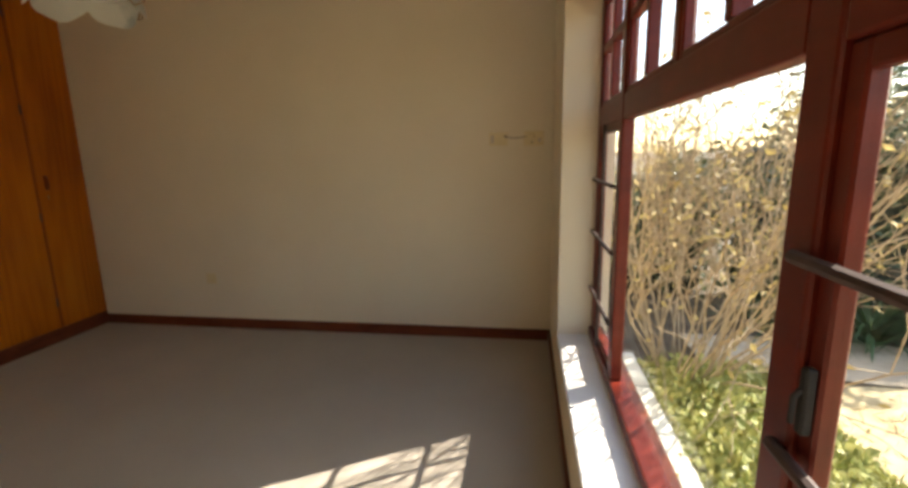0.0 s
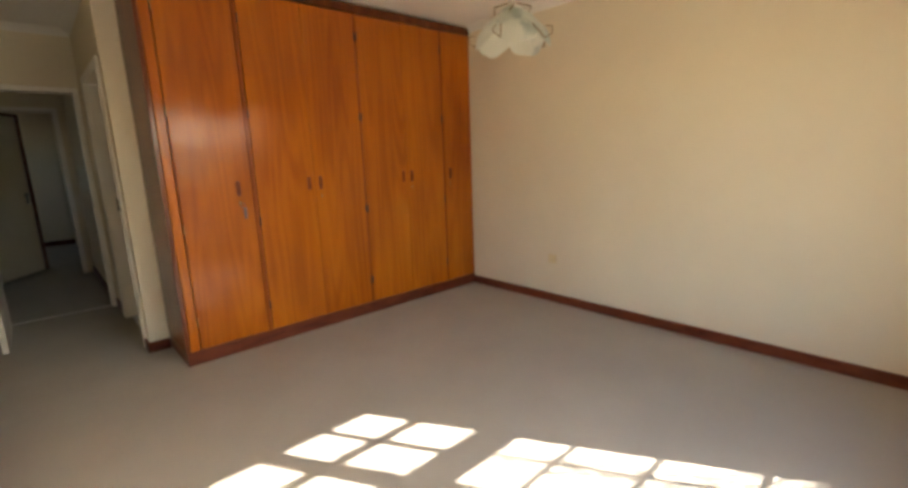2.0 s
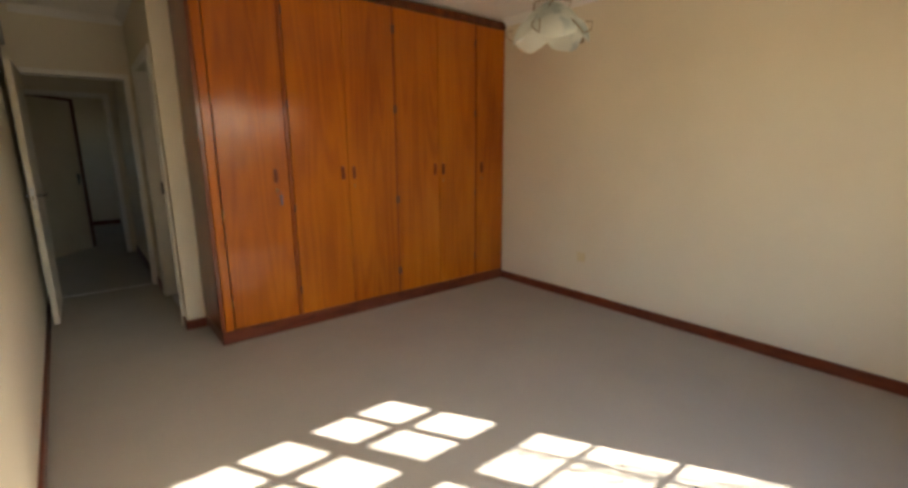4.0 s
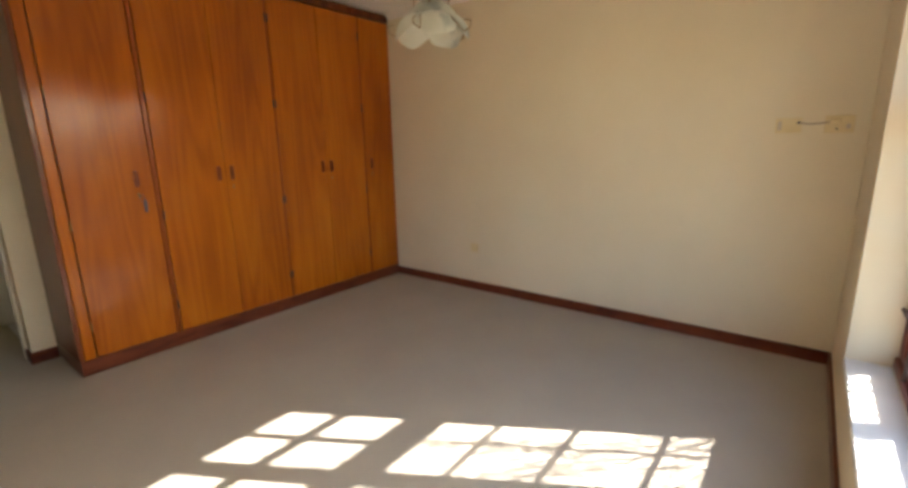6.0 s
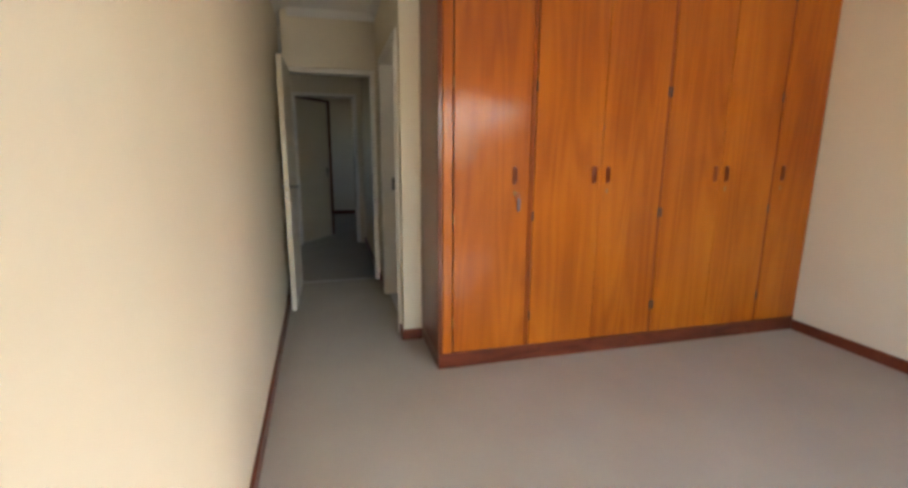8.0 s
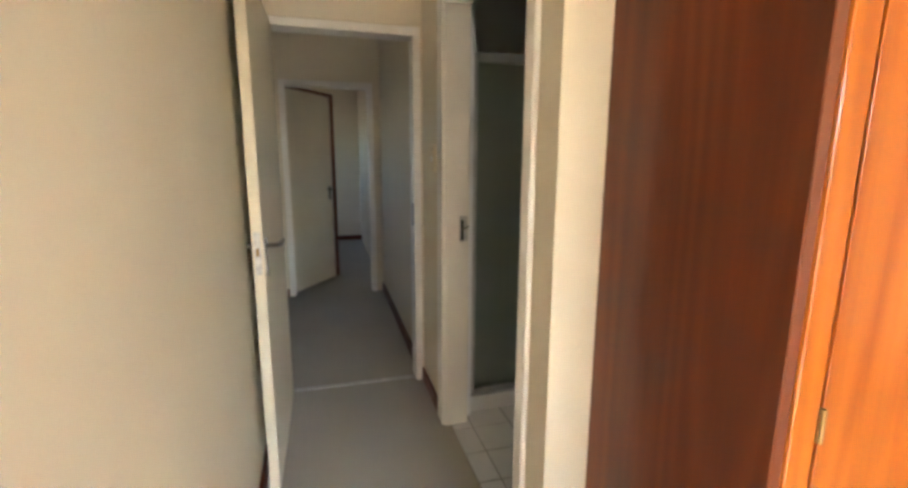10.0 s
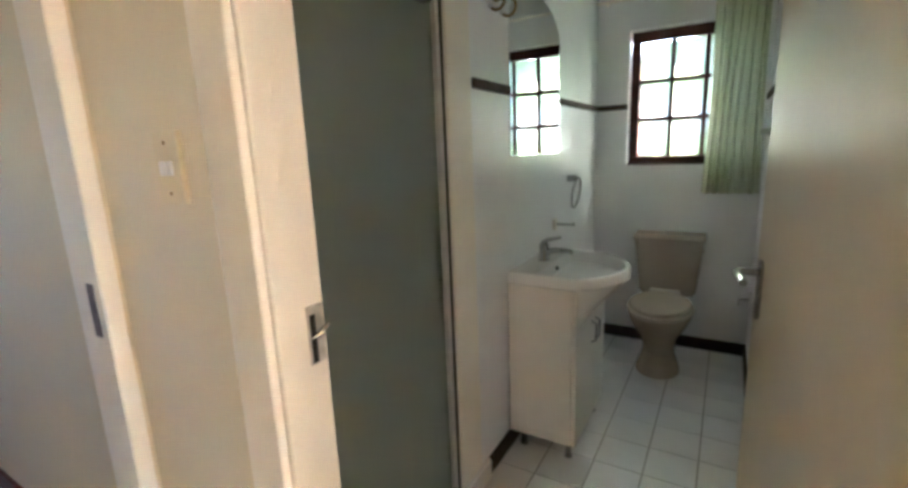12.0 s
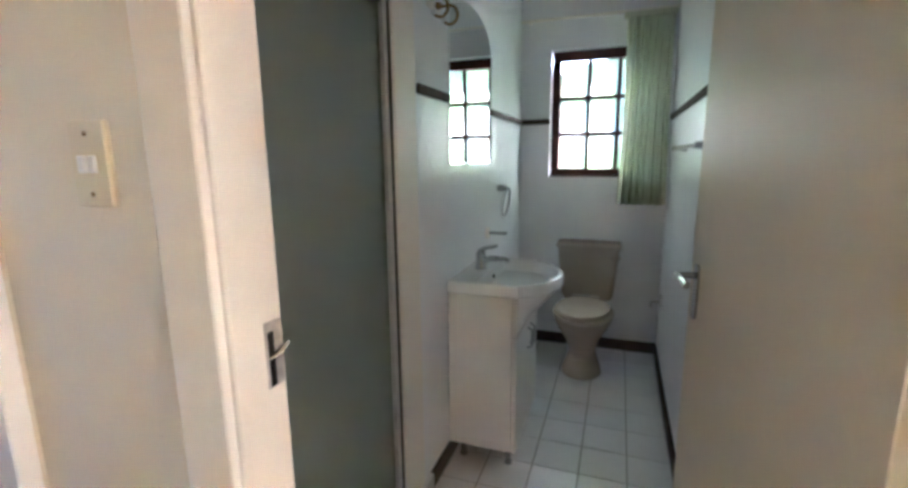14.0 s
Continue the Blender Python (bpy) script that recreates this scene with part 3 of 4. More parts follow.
for count, rad, h, tilt, rx, rz, off in ((4, 0.075, 0.125, 0.95, 0.085, 0.075, 0.1), (5, 0.135, 0.065, 0.72, 0.088, 0.078, 0.5)):
    for k in range(count):
        a = k * math.tau / count + off
        u = Vector((math.cos(a), math.sin(a), 0))
        bm, edge = shell(Vector((LX, LY, LZ + h)) + u * rad, u, tilt, rx, rz, 0.035)
        part("shade", bm, M_LAMP, pendant, "marbled white glass shell", True)
        if count == 5:
            pts = [Vector((LX, LY, LZ + 0.17)) + u * 0.02, Vector((LX, LY, LZ + 0.15)) + u * 0.08] + [edge[j] + u * 0.006 for j in (5, 3, 1, 0, 27, 25)]
            end = pts[-1]
            pts += [end + u * 0.028 + Vector((0, 0, 0.012)), end + u * 0.03 + Vector((0, 0, 0.04)), end + u * 0.004 + Vector((0, 0, 0.045))]
            part("wire_arm", tube(pts, 0.0024, 6), M_BRASS, pendant, "curled brass wire", True)
part("shade_core", lathe(((0.02, 0.05), (0.06, 0.06), (0.07, 0.10), (0.045, 0.145), (0.015, 0.165)), (LX, LY, LZ), 20), M_LAMP, pendant, "", True)


# ---- wall plates in the bedroom ----
def plate(name, x, z, w, h, label, category="socket"):
    t = thing(name, (x, 0, z), label, category)
    part("faceplate", boxes((x - w / 2, x + w / 2, -0.010, -0.0005, z - h / 2, z + h / 2), bevel=0.003, seg=2), M_PLASTIC, t)
    return t


sw = plate("light_switch", -0.36, 1.41, 0.125, 0.085, "ivory plastic switch plate beside the bedroom window corner", "switch")
part("rocker", boxes((-0.412, -0.392, -0.015, -0.01, 1.385, 1.435), bevel=0.002), M_SEAT, sw, "worn rocker")
part("cable_gland", tube(((-0.312, -0.01, 1.425), (-0.312, -0.022, 1.425)), 0.009, 10), M_TAG, sw)
so = plate("wall_socket", -0.13, 1.41, 0.13, 0.095, "ivory wall socket with a plug in it", "socket")
part("plug", boxes((-0.175, -0.125, -0.045, -0.01, 1.405, 1.44), bevel=0.008, seg=2), M_PLASTIC, so, "ivory plug")
part("switch", boxes((-0.10, -0.082, -0.016, -0.01, 1.385, 1.41), bevel=0.002), M_SEAT, so)
part("hole", tube(((-0.14, -0.0105, 1.385), (-0.14, -0.0125, 1.385)), 0.006, 8), M_TAG, so)
cord = thing("short_cable", (-0.24, 0, 1.42), "short grey-brown cable between the switch plate and plug", "cable")
part("cord", tube(((-0.31, -0.02, 1.425), (-0.27, -0.016, 1.415), (-0.22, -0.015, 1.416), (-0.172, -0.028, 1.424)), 0.004, 8), M_BEIGE, cord, "", True)
s2 = plate("low_wall_socket", -2.61, 0.40, 0.085, 0.085, "small cream wall socket above the skirting", "socket")
part("insert", boxes((-2.632, -2.588, -0.013, -0.01, 0.378, 0.422), bevel=0.002), M_PLASTIC, s2)


# ---- doors ----
def lever(parent, origin, out, along, label="chrome lever handle"):
    """Lever handle on a long plate: out = away from the leaf, along = the lever's way."""
    o, n, u = Vector(origin), Vector(out), Vector(along)
    h = part("lever", tube((o, o + n * 0.045, o + n * 0.055 + u * 0.012, o + n * 0.055 + u * 0.11), 0.009, 10), M_CHROME, parent, label, True)
    up = Vector((0, 0, 1))
    w = n.cross(up)
    pts = [o + w * a + up * (c - 0.045) for a, c in rounded_rect(0.036, 0.15, 0.016)]
    part("handle_plate", loft([pts, [p + n * 0.006 for p in pts]]), M_CHROME, parent, "chrome escutcheon plate")


# passage door, folded back along the south wall
pd = tagged(new("door_1"), "cream painted flush door standing open against the wall", "door", kind="structure")
pd.location = (-5.70, -3.69, 0)
part("leaf", boxes((-5.70, -4.885, -3.705, -3.667, 0.012, 2.02), bevel=0.002), M_DOOR, pd)
lever(pd, (-4.945, -3.667, 1.03), (0, 1, 0), (-1, 0, 0))
part("back_knob", tube(((-4.945, -3.705, 1.03), (-4.945, -3.728, 1.03)), [0.011, 0.013], 10), M_CHROME, pd, "chrome handle boss", True)
part("latch_plate", boxes((-4.885, -4.883, -3.698, -3.674, 0.93, 1.09), bevel=0.0008), M_STRIKE, pd, "worn latch plate in the door edge")
part("latch_bolt", boxes((-4.883, -4.876, -3.692, -3.680, 1.0, 1.03), bevel=0.002), M_BRASS, pd, "brass latch bolt")
pf = tagged(new("door_frame_1"), "cream painted frame of the passage doorway", "door frame", kind="structure")
part("jamb", boxes((XE - 0.13, XE + 0.012, PY1, PY1 + 0.04, 0, PH), bevel=0.004), M_WHITE, pf)
part("jamb", boxes((XE - 0.13, XE + 0.012, PY0 - 0.03, PY0, 0, PH), bevel=0.004), M_WHITE, pf)
part("head", boxes((XE - 0.13, XE + 0.012, PY0 - 0.03, PY1 + 0.04, PH, PH + 0.045), bevel=0.004), M_WHITE, pf)
part("strike_plate", boxes((XE - 0.05, XE - 0.02, PY1 - 0.003, PY1, 0.97, 1.10)), M_TAG, pf, "dark metal strike plate")

# bathroom door, open into the bathroom
bd = tagged(new("door_2"), "cream painted flush door standing open into the bathroom", "door", kind="structure")
bd.location = (DX1, YP + 0.1, 0)
BD = Matrix.Translation((DX1 - 0.004, YP + 0.074, 0)) @ Matrix.Rotation(radians(7.0), 4, "Z")


def turned(bm):
    bm.transform(BD)
    return bm


part("leaf", turned(boxes((-0.04, 0.0, 0.0, 0.80, 0.014, 2.02), bevel=0.002)), M_DOOR, bd)
for sgn, xx in ((-1, -0.04),):
    o = BD @ Vector((xx, 0.74, 1.05))
    n = BD.to_3x3() @ Vector((sgn, 0, 0))
    al = BD.to_3x3() @ Vector((0, -1, 0))
    lever(bd, o, n, al)
bf = tagged(new("door_frame_2"), "cream painted frame of the bathroom doorway", "door frame", kind="structure")
part("jamb", boxes((DX0 - 0.06, DX0, YP - 0.0, YP + 0.115, 0, DH), bevel=0.003), M_WHITE, bf)
part("architrave", boxes((DX0 - 0.112, DX0 - 0.008, YP - 0.018, YP, 0, DH + 0.06), bevel=0.006, seg=2), M_WHITE, bf)
part("architrave", boxes((DX1 + 0.008, DX1 + 0.07, YP - 0.018, YP, 0, DH + 0.06), bevel=0.006, seg=2), M_WHITE, bf)
part("jamb", boxes((DX1, DX1 + 0.03, YP, YP + 0.07, 0, DH), bevel=0.003), M_WHITE, bf)
# solid black strips stand in for the shade in the hinge gap
part("hinge_gap_shade", boxes((DX1 - 0.006, DX1 + 0.028, YP + 0.07, YP + 0.0735, 0.01, DH), (DX1, DX1 + 0.028, YP + 0.0735, YP + 0.128, 0.01, DH)), M_BLACK, bf, "black strip in place of the shadow gap at the hinge side")
part("head", boxes((DX0 - 0.06, DX1 + 0.03, YP, YP + 0.115, DH, DH + 0.06), bevel=0.003), M_WHITE, bf)
part("architrave", boxes((DX0 - 0.012, DX1 + 0.008, YP - 0.018, YP, DH - 0.0, DH + 0.06), bevel=0.006, seg=2), M_WHITE, bf)
part("strike_plate", boxes((DX0, DX0 + 0.003, YP + 0.068, YP + 0.108, 0.967, 1.088), bevel=0.001), M_STRIKE, bf, "worn chrome strike plate")
part("latch_hole", boxes((DX0 + 0.002, DX0 + 0.0045, YP + 0.073, YP + 0.087, 0.970, 1.070), bevel=0.001), M_BLACK, bf, "dark worn latch slot")
part("strike_lip", tube(((DX0 + 0.002, YP + 0.074, 1.022), (DX0 + 0.010, YP + 0.090, 1.030), (DX0 + 0.012, YP + 0.112, 1.042)), [0.003, 0.006, 0.004], 8), M_CHROME, bf, "bent chrome strike lip", True)

# hall door ajar
hd = tagged(new("door_3"), "cream painted flush door standing half open", "door", kind="structure")
hd.location = (HX - 0.11, HY0 + 0.01, 0)
HM = Matrix.Translation((HX - 0.10, HY0 + 0.005, 0)) @ Matrix.Rotation(radians(56.0), 4, "Z")
bm = boxes((-0.04, 0.0, 0.0, 0.715, 0.012, 2.02), bevel=0.002)
bm.transform(HM)
part("leaf", bm, M_DOOR, hd)
# dark brown strips set beyond the leaf's free edge and top
for name, spec in (("edge_lipping", (-0.042, 0.003, 0.715, 0.785, 0.012, 2.02)), ("top_lipping", (-0.042, 0.003, 0.0, 0.785, 2.02, 2.055))):
    bm = boxes(spec, bevel=0.002)
    bm.transform(HM)
    part(name, bm, M_SKIRT, hd, "dark brown strip along the leaf")
o = HM @ Vector((0.0, 0.65, 1.03))
lever(hd, o, HM.to_3x3() @ Vector((1, 0, 0)), HM.to_3x3() @ Vector((0, -1, 0)))
hf = tagged(new("door_frame_3"), "cream painted frame of the hall doorway", "door frame", kind="structure")
part("jamb", boxes((HX - 0.13, HX + 0.012, HY0 - 0.05, HY0, 0, 2.03), bevel=0.003), M_WHITE, hf)
part("jamb", boxes((HX - 0.13, HX + 0.012, HY1, HY1 + 0.05, 0, 2.03), bevel=0.003), M_WHITE, hf)
part("head", boxes((HX - 0.13, HX + 0.012, HY0 - 0.05, HY1 + 0.05, 2.03, 2.08), bevel=0.003), M_WHITE, hf)

# passage light switch
ls = thing("passage_switch", (-5.43, YP, 1.36), "tall ivory light switch plate beside the bathroom door", "switch")
SX, SZ = -5.441, 1.358
part("faceplate", boxes((SX - 0.043, SX + 0.043, YP - 0.012, YP - 0.0005, SZ - 0.069, SZ + 0.069), bevel=0.003, seg=2), M_IVORY, ls)
for dx in (-0.012, 0.012):
    part("rocker", boxes((SX + dx - 0.009, SX + dx + 0.009, YP - 0.018, YP - 0.012, SZ - 0.014, SZ + 0.014), bevel=0.002), M_LAMIN, ls, "white rocker")
for dz in (-0.048, 0.048):
    part("screw", tube(((SX, YP - 0.012, SZ + dz), (SX, YP - 0.0135, SZ + dz)), 0.004, 8), M_BRASS, ls)

# ---- bathroom ----
M_BORDER = surface("dark_border_tile", (0.04, 0.024, 0.017), (0.075, 0.045, 0.033), 0.85, 14, 90, 0.1)
trim("trim_border", boxes((BX0, BX0 + 0.012, -1.91, -1.59, 1.58, 1.615), (BX0, BX0 + 0.012, -0.95, BY1, 1.58, 1.615), (BX0 + 0.012, -5.11, BY1 - 0.012, BY1, 1.58, 1.615),
                          (BX1 - 0.024, BX1 - 0.012, -2.4, BY1 - 0.012, 1.58, 1.615), bevel=0.003), M_BORDER, "dark brown tile border round the bathroom walls", "tile border")
trim("baseboard_bath", boxes((BX0, BX0 + 0.012, -1.91, BY1, 0.004, 0.085), (BX0 + 0.012, BX1 - 0.012, BY1 - 0.012, BY1, 0.004, 0.085), (BX1 - 0.024, BX1 - 0.012, -2.75, BY1 - 0.012, 0.004, 0.085), bevel=0.002),
     M_BORDER, "dark brown tile skirting in the bathroom")
trim("cornice_bath", boxes((BX0, BX1 - 0.012, BY1 - 0.05, BY1, HC - 0.06, HC), bevel=0.01), M_CEIL, "white bathroom cornice", "cornice")

# bathroom window
w2 = tagged(new("window_2"), "small dark red window with obscured glass panes", "window", kind="structure")
A0, A1, B0, B1 = -5.105, -4.425, 1.225, 2.055
w2.location = (A0, 0.0, B0)
WYB = BY1 + 0.05


def bar2(name, x0, x1, z0, z1, y0=0.0, y1=0.055):
    return part(name, boxes((x0, x1, WYB + y0, WYB + y1, z0, z1), bevel=0.005, seg=2), M_BATHFRAME, w2)


bar2("head_rail", A0, A1, B1 - 0.065, B1)
bar2("bottom_rail", A0, A1, B0, B0 + 0.05)
part("sill", boxes((A0, A1, BY1 - 0.003, WYB, B0 - 0.003, B0 + 0.010), bevel=0.003), M_BATHFRAME, w2, "dark red-brown sill board")
bar2("stile", A0, A0 + 0.055, B0 + 0.05, B1 - 0.065)
bar2("stile", A1 - 0.055, A1, B0 + 0.05, B1 - 0.065)
cw, ch = (A1 - A0 - 0.11) / 3, (B1 - B0 - 0.115) / 3
for k in (1, 2):
    bar2("glazing_bar", A0 + 0.055 + k * cw - 0.012, A0 + 0.055 + k * cw + 0.012, B0 + 0.05, B1 - 0.065, 0.008, 0.045)
    bar2("glazing_bar", A0 + 0.055, A1 - 0.055, B0 + 0.05 + k * ch - 0.012, B0 + 0.05 + k * ch + 0.012, 0.010, 0.043)
for i in range(3):
    for j in range(3):
        x0, z0 = A0 + 0.055 + i * cw, B0 + 0.05 + j * ch
        p = part("pane", boxes((x0 + 0.008, x0 + cw - 0.008, WYB + 0.024, WYB + 0.028, z0 + 0.008, z0 + ch - 0.008)), M_OBSC, w2, "obscured pale green pane")

# curtain
m, nt, b = node_mat("green_curtain_cloth")
nz = noise_tex(nt, 1.0, 4, 0.6, (300, 300, 60))
r = ramp(nt, nz.outputs[0], ((0.3, (0.58, 0.59, 0.47)), (0.7, (0.70, 0.70, 0.58))))
nt.links.new(r.outputs[0], b.inputs["Base Color"])
b.inputs["Roughness"].default_value = 0.9
tl = nt.nodes.new("ShaderNodeBsdfTranslucent")
tl.inputs[0].default_value = (0.62, 0.64, 0.48, 1)
mx = nt.nodes.new("ShaderNodeMixShader")
mx.inputs[0].default_value = 0.35
nt.links.new(b.outputs[0], mx.inputs[1])
nt.links.new(tl.outputs[0], mx.inputs[2])
nt.links.new(mx.outputs[0], nt.nodes["Material Output"].inputs[0])
M_CURTAIN = m
curtain = thing("curtain", (-4.5, BY1 - 0.06, 2.22), "pale green pleated curtain drawn to one side of the bathroom window", "curtain")
bm = bmesh.new()
rows = []
for iz in range(15):
    s = iz / 14
    z = 2.215 - 1.165 * s
    row = []
    for ix in range(91):
        u = ix / 90
        x = -4.642 + 0.28 * u + 0.012 * math.sin(3 * s + 4 * u) - 0.012 * s * (1 - u)
        ph = u * math.tau * 6.5
        amp = (0.012 + 0.027 * min(1, s * 3)) * (0.75 + 0.4 * math.sin(5 * u + 1.3))
        y = BY1 - 0.075 + amp * math.sin(ph + 0.5 * math.sin(2.2 * s + 7 * u)) + 0.008 * math.sin(2 * ph + 1 + s)
        row.append(bm.verts.new((x, y, z)))
    rows.append(row)
for a, c in zip(rows, rows[1:]):
    for k in range(90):
        bm.faces.new((a[k], a[k + 1], c[k + 1], c[k]))
part("cloth", bm, M_CURTAIN, curtain, "", True)
part("heading_tape", boxes((-4.66, -4.36, BY1 - 0.088, BY1 - 0.058, 2.19, 2.225), bevel=0.006), M_CURTAIN, curtain)
rail = thing("curtain_rail", (-4.85, BY1 - 0.06, 2.235), "thin white curtain rail over the bathroom window", "curtain rail")
part("rod", tube(((BX0 + 0.005, BY1 - 0.06, 2.235), (BX1 - 0.02, BY1 - 0.06, 2.235)), 0.009, 10), M_WHITE, rail, "", True)
for x in (-5.25, -4.42):
    part("bracket", boxes((x - 0.01, x + 0.01, BY1 - 0.06, BY1, 2.226, 2.244)), M_WHITE, rail)

# mirror
mir = thing("wall_mirror", (BX0, -1.03, 1.7), "frameless arched mirror on the tiled wall above the basin", "mirror")
MY0, MY1, MZ0, MZ1, MTOP = -1.59, -0.95, 1.335, 1.88, 2.03
outline = [(MY0, MZ0), (MY1, MZ0)] + [((MY0 + MY1) / 2 + (MY1 - MY0) / 2 * math.cos(radians(a)), MZ1 + (MTOP - MZ1) * math.sin(radians(a))) for a in range(0, 181, 6)]
part("mirror_glass", loft([[(BX0 + 0.001, y, z) for y, z in outline], [(BX0 + 0.006, y, z) for y, z in outline]]), M_MIRROR, mir)

# shower front
sh = thing("shower_door", (BX0, -2.25, 0.09), "framed frosted grey-green glass shower door", "shower door")
part("stile", boxes((BX0 - 0.045, BX0 - 0.005, -2.115, -2.075, 0.09, 1.86), bevel=0.004), M_ALU, sh, "aluminium upright")
part("stile", boxes((BX0 - 0.045, BX0 - 0.005, -2.74, -2.70, 0.09, 1.86), bevel=0.004), M_ALU, sh, "aluminium upright")
part("head_rail", boxes((BX0 - 0.045, BX0 - 0.002, -2.70, -2.115, 1.82, 1.865), bevel=0.004), M_ALU, sh, "aluminium head rail")
part("bottom_rail", boxes((BX0 - 0.045, BX0 - 0.005, -2.70, -2.115, 0.09, 0.125), bevel=0.004), M_ALU, sh, "aluminium bottom rail")
part("glass_panel", boxes((BX0 - 0.03, BX0 - 0.024, -2.70, -2.115, 0.125, 1.82)), M_SHOWER, sh, "frosted glass panel")
part("seal", boxes((BX0 - 0.0049, BX0 - 0.001, -2.100, -2.088, 0.10, 1.84)), M_BLACK, sh, "black rubber seal")
part("pivot", boxes((BX0 - 0.03, BX0 + 0.006, -2.145, -2.115, 0.10, 0.125), bevel=0.003), M_TAG, sh)
part("pivot", boxes((BX0 - 0.03, BX0 + 0.006, -2.2, -2.15, 1.80, 1.815), bevel=0.003), M_TAG, sh)
struct("shower_post", boxes((BX0 - 0.12, BX0 + 0.004, -2.075, -1.915, 0, 1.90), bevel=0.008, seg=2), M_WHITE, "white painted post beside the shower", "post")
struct("shower_kerb", boxes((BX0 - 0.10, BX0 + 0.02, -2.78, -1.86, 0.0, 0.09), bevel=0.006), M_TILEF, "white tiled shower kerb", "kerb")

# vanity
van = thing("vanity_cabinet", (-5.15, -1.34, 0.0), "white laminate vanity cabinet on short metal legs", "cabinet")
VX0, VX1, VY0, VY1, VZ0, VZ1 = BX0 + 0.006, -5.005, -1.64, -1.13, 0.09, 0.789
part("carcass", boxes((VX0, VX1 - 0.02, VY0, VY1, VZ0, VZ1), bevel=0.002), M_LAMIN, van)
vd = part("drawer_front", boxes((VX1 - 0.018, VX1, VY0, VY1, 0.625, VZ1 - 0.004), bevel=0.003), M_LAMIN, van)
for y0, y1, hy in ((VY0, -1.357, -1.385), (-1.353, VY1, -1.325)):
    d = part("cabinet_door", boxes((VX1 - 0.018, VX1, y0, y1, VZ0, 0.617), bevel=0.003), M_LAMIN, van)
    part("handle", tube(((VX1, hy, 0.48), (VX1 + 0.022, hy, 0.49), (VX1 + 0.022, hy, 0.57), (VX1, hy, 0.58)), 0.0045, 8), M_CHROME, d, "chrome bow handle", True)
for x in (VX0 + 0.05, VX1 - 0.04):
    for y in (VY0 + 0.05, VY1 - 0.05):
        part("leg", lathe(((0.018, 0.0), (0.018, 0.012), (0.013, 0.02), (0.013, 0.096)), (x, y, 0.004), 12), M_CHROME, van, "metal leg", True)

# basin
basin = thing("wash_basin", (-5.1, -1.35, 0.8), "white ceramic bow-fronted basin on the vanity", "basin")


def basin_outline(grow, z, n=40):
    """Flat against the wall, bowed at the front."""
    cy, hw = -1.375, 0.265 + grow
    pts = [(BX0 + 0.004, cy - hw, z)]
    for k in range(n + 1):
        s = k / n * 2 - 1
        bow = max(0.0, math.cos(s * math.pi / 2 * 1.0)) ** 0.8 * 0.15
        edge = -5.0 + grow
        pts.append((edge + (bow if abs(s) < 0.86 else bow * max(0, (1 - abs(s)) / 0.14)), cy + s * hw, z))
    pts.append((BX0 + 0.004, cy + hw, z))
    return pts


def bowl_ring(scale, z):
    """The rim's own outline, set in from the edge, kept clear of the tap deck and drawn towards the drain."""
    cx, cy = -5.04, -1.375
    ring = [(max(x, BX0 + 0.125), y, z) for x, y, _ in basin_outline(-0.022, z)]
    return [(cx + (x - cx) * scale, cy + (y - cy) * scale, z) for x, y, _ in ring]


RT = 0.845    # top of the rim
secs = [basin_outline(-0.012, 0.790), basin_outline(0.0, 0.797), basin_outline(0.0, RT - 0.010), basin_outline(-0.004, RT - 0.002), basin_outline(-0.012, RT)]
part("rim", loft(secs, cap=False), M_CERAMIC, basin, "", True)
bm = bmesh.new()
rings = [[bm.verts.new(p) for p in basin_outline(-0.012, RT)]]
for sc, z in ((1.0, RT - 0.002), (0.97, RT - 0.012), (0.91, 0.795), (0.80, 0.752), (0.58, 0.722), (0.28, 0.710), (0.07, 0.706)):
    rings.append([bm.verts.new(p) for p in bowl_ring(sc, z)])
n = len(rings[0])
for a, c in zip(rings, rings[1:]):
    for k in range(n):
        bm.faces.new((a[k], a[(k + 1) % n], c[(k + 1) % n], c[k]))
bm.faces.new(rings[-1])
part("bowl", bm, M_CERAMIC, basin, "smooth white bowl", True)
part("apron", loft([[(p[0] if p[0] < -4.995 else -4.995 + (p[0] + 4.995) * q, p[1], z) for p in basin_outline(-0.012, 0)] for q, z in ((0.15, 0.672), (0.62, 0.728), (1.0, 0.791))]), M_CERAMIC, basin, "curved underside", True)
part("overflow", tube(((-5.178, -1.375, 0.812), (-5.168, -1.375, 0.808)), 0.010, 10), M_BLACK, basin)
part("drain", lathe(((0.022, 0.0), (0.022, 0.004), (0.014, 0.005)), (-5.04, -1.375, 0.7065), 16), M_CHROME, basin, "chrome drain", True)

tap = thing("mixer_tap", (-5.235, -1.375, RT), "chrome single-lever basin mixer tap", "tap")
part("tap_body", lathe(((0.027, 0.0), (0.027, 0.006), (0.023, 0.012), (0.022, 0.055), (0.023, 0.075), (0.012, 0.084)), (-5.235, -1.375, RT - 0.001), 20), M_CHROME, tap, "", True)
part("spout", tube(((-5.23, -1.375, RT + 0.036), (-5.185, -1.375, RT + 0.050), (-5.12, -1.375, RT + 0.052), (-5.10, -1.375, RT + 0.043)), [0.017, 0.014, 0.011, 0.010], 12), M_CHROME, tap, "", True)
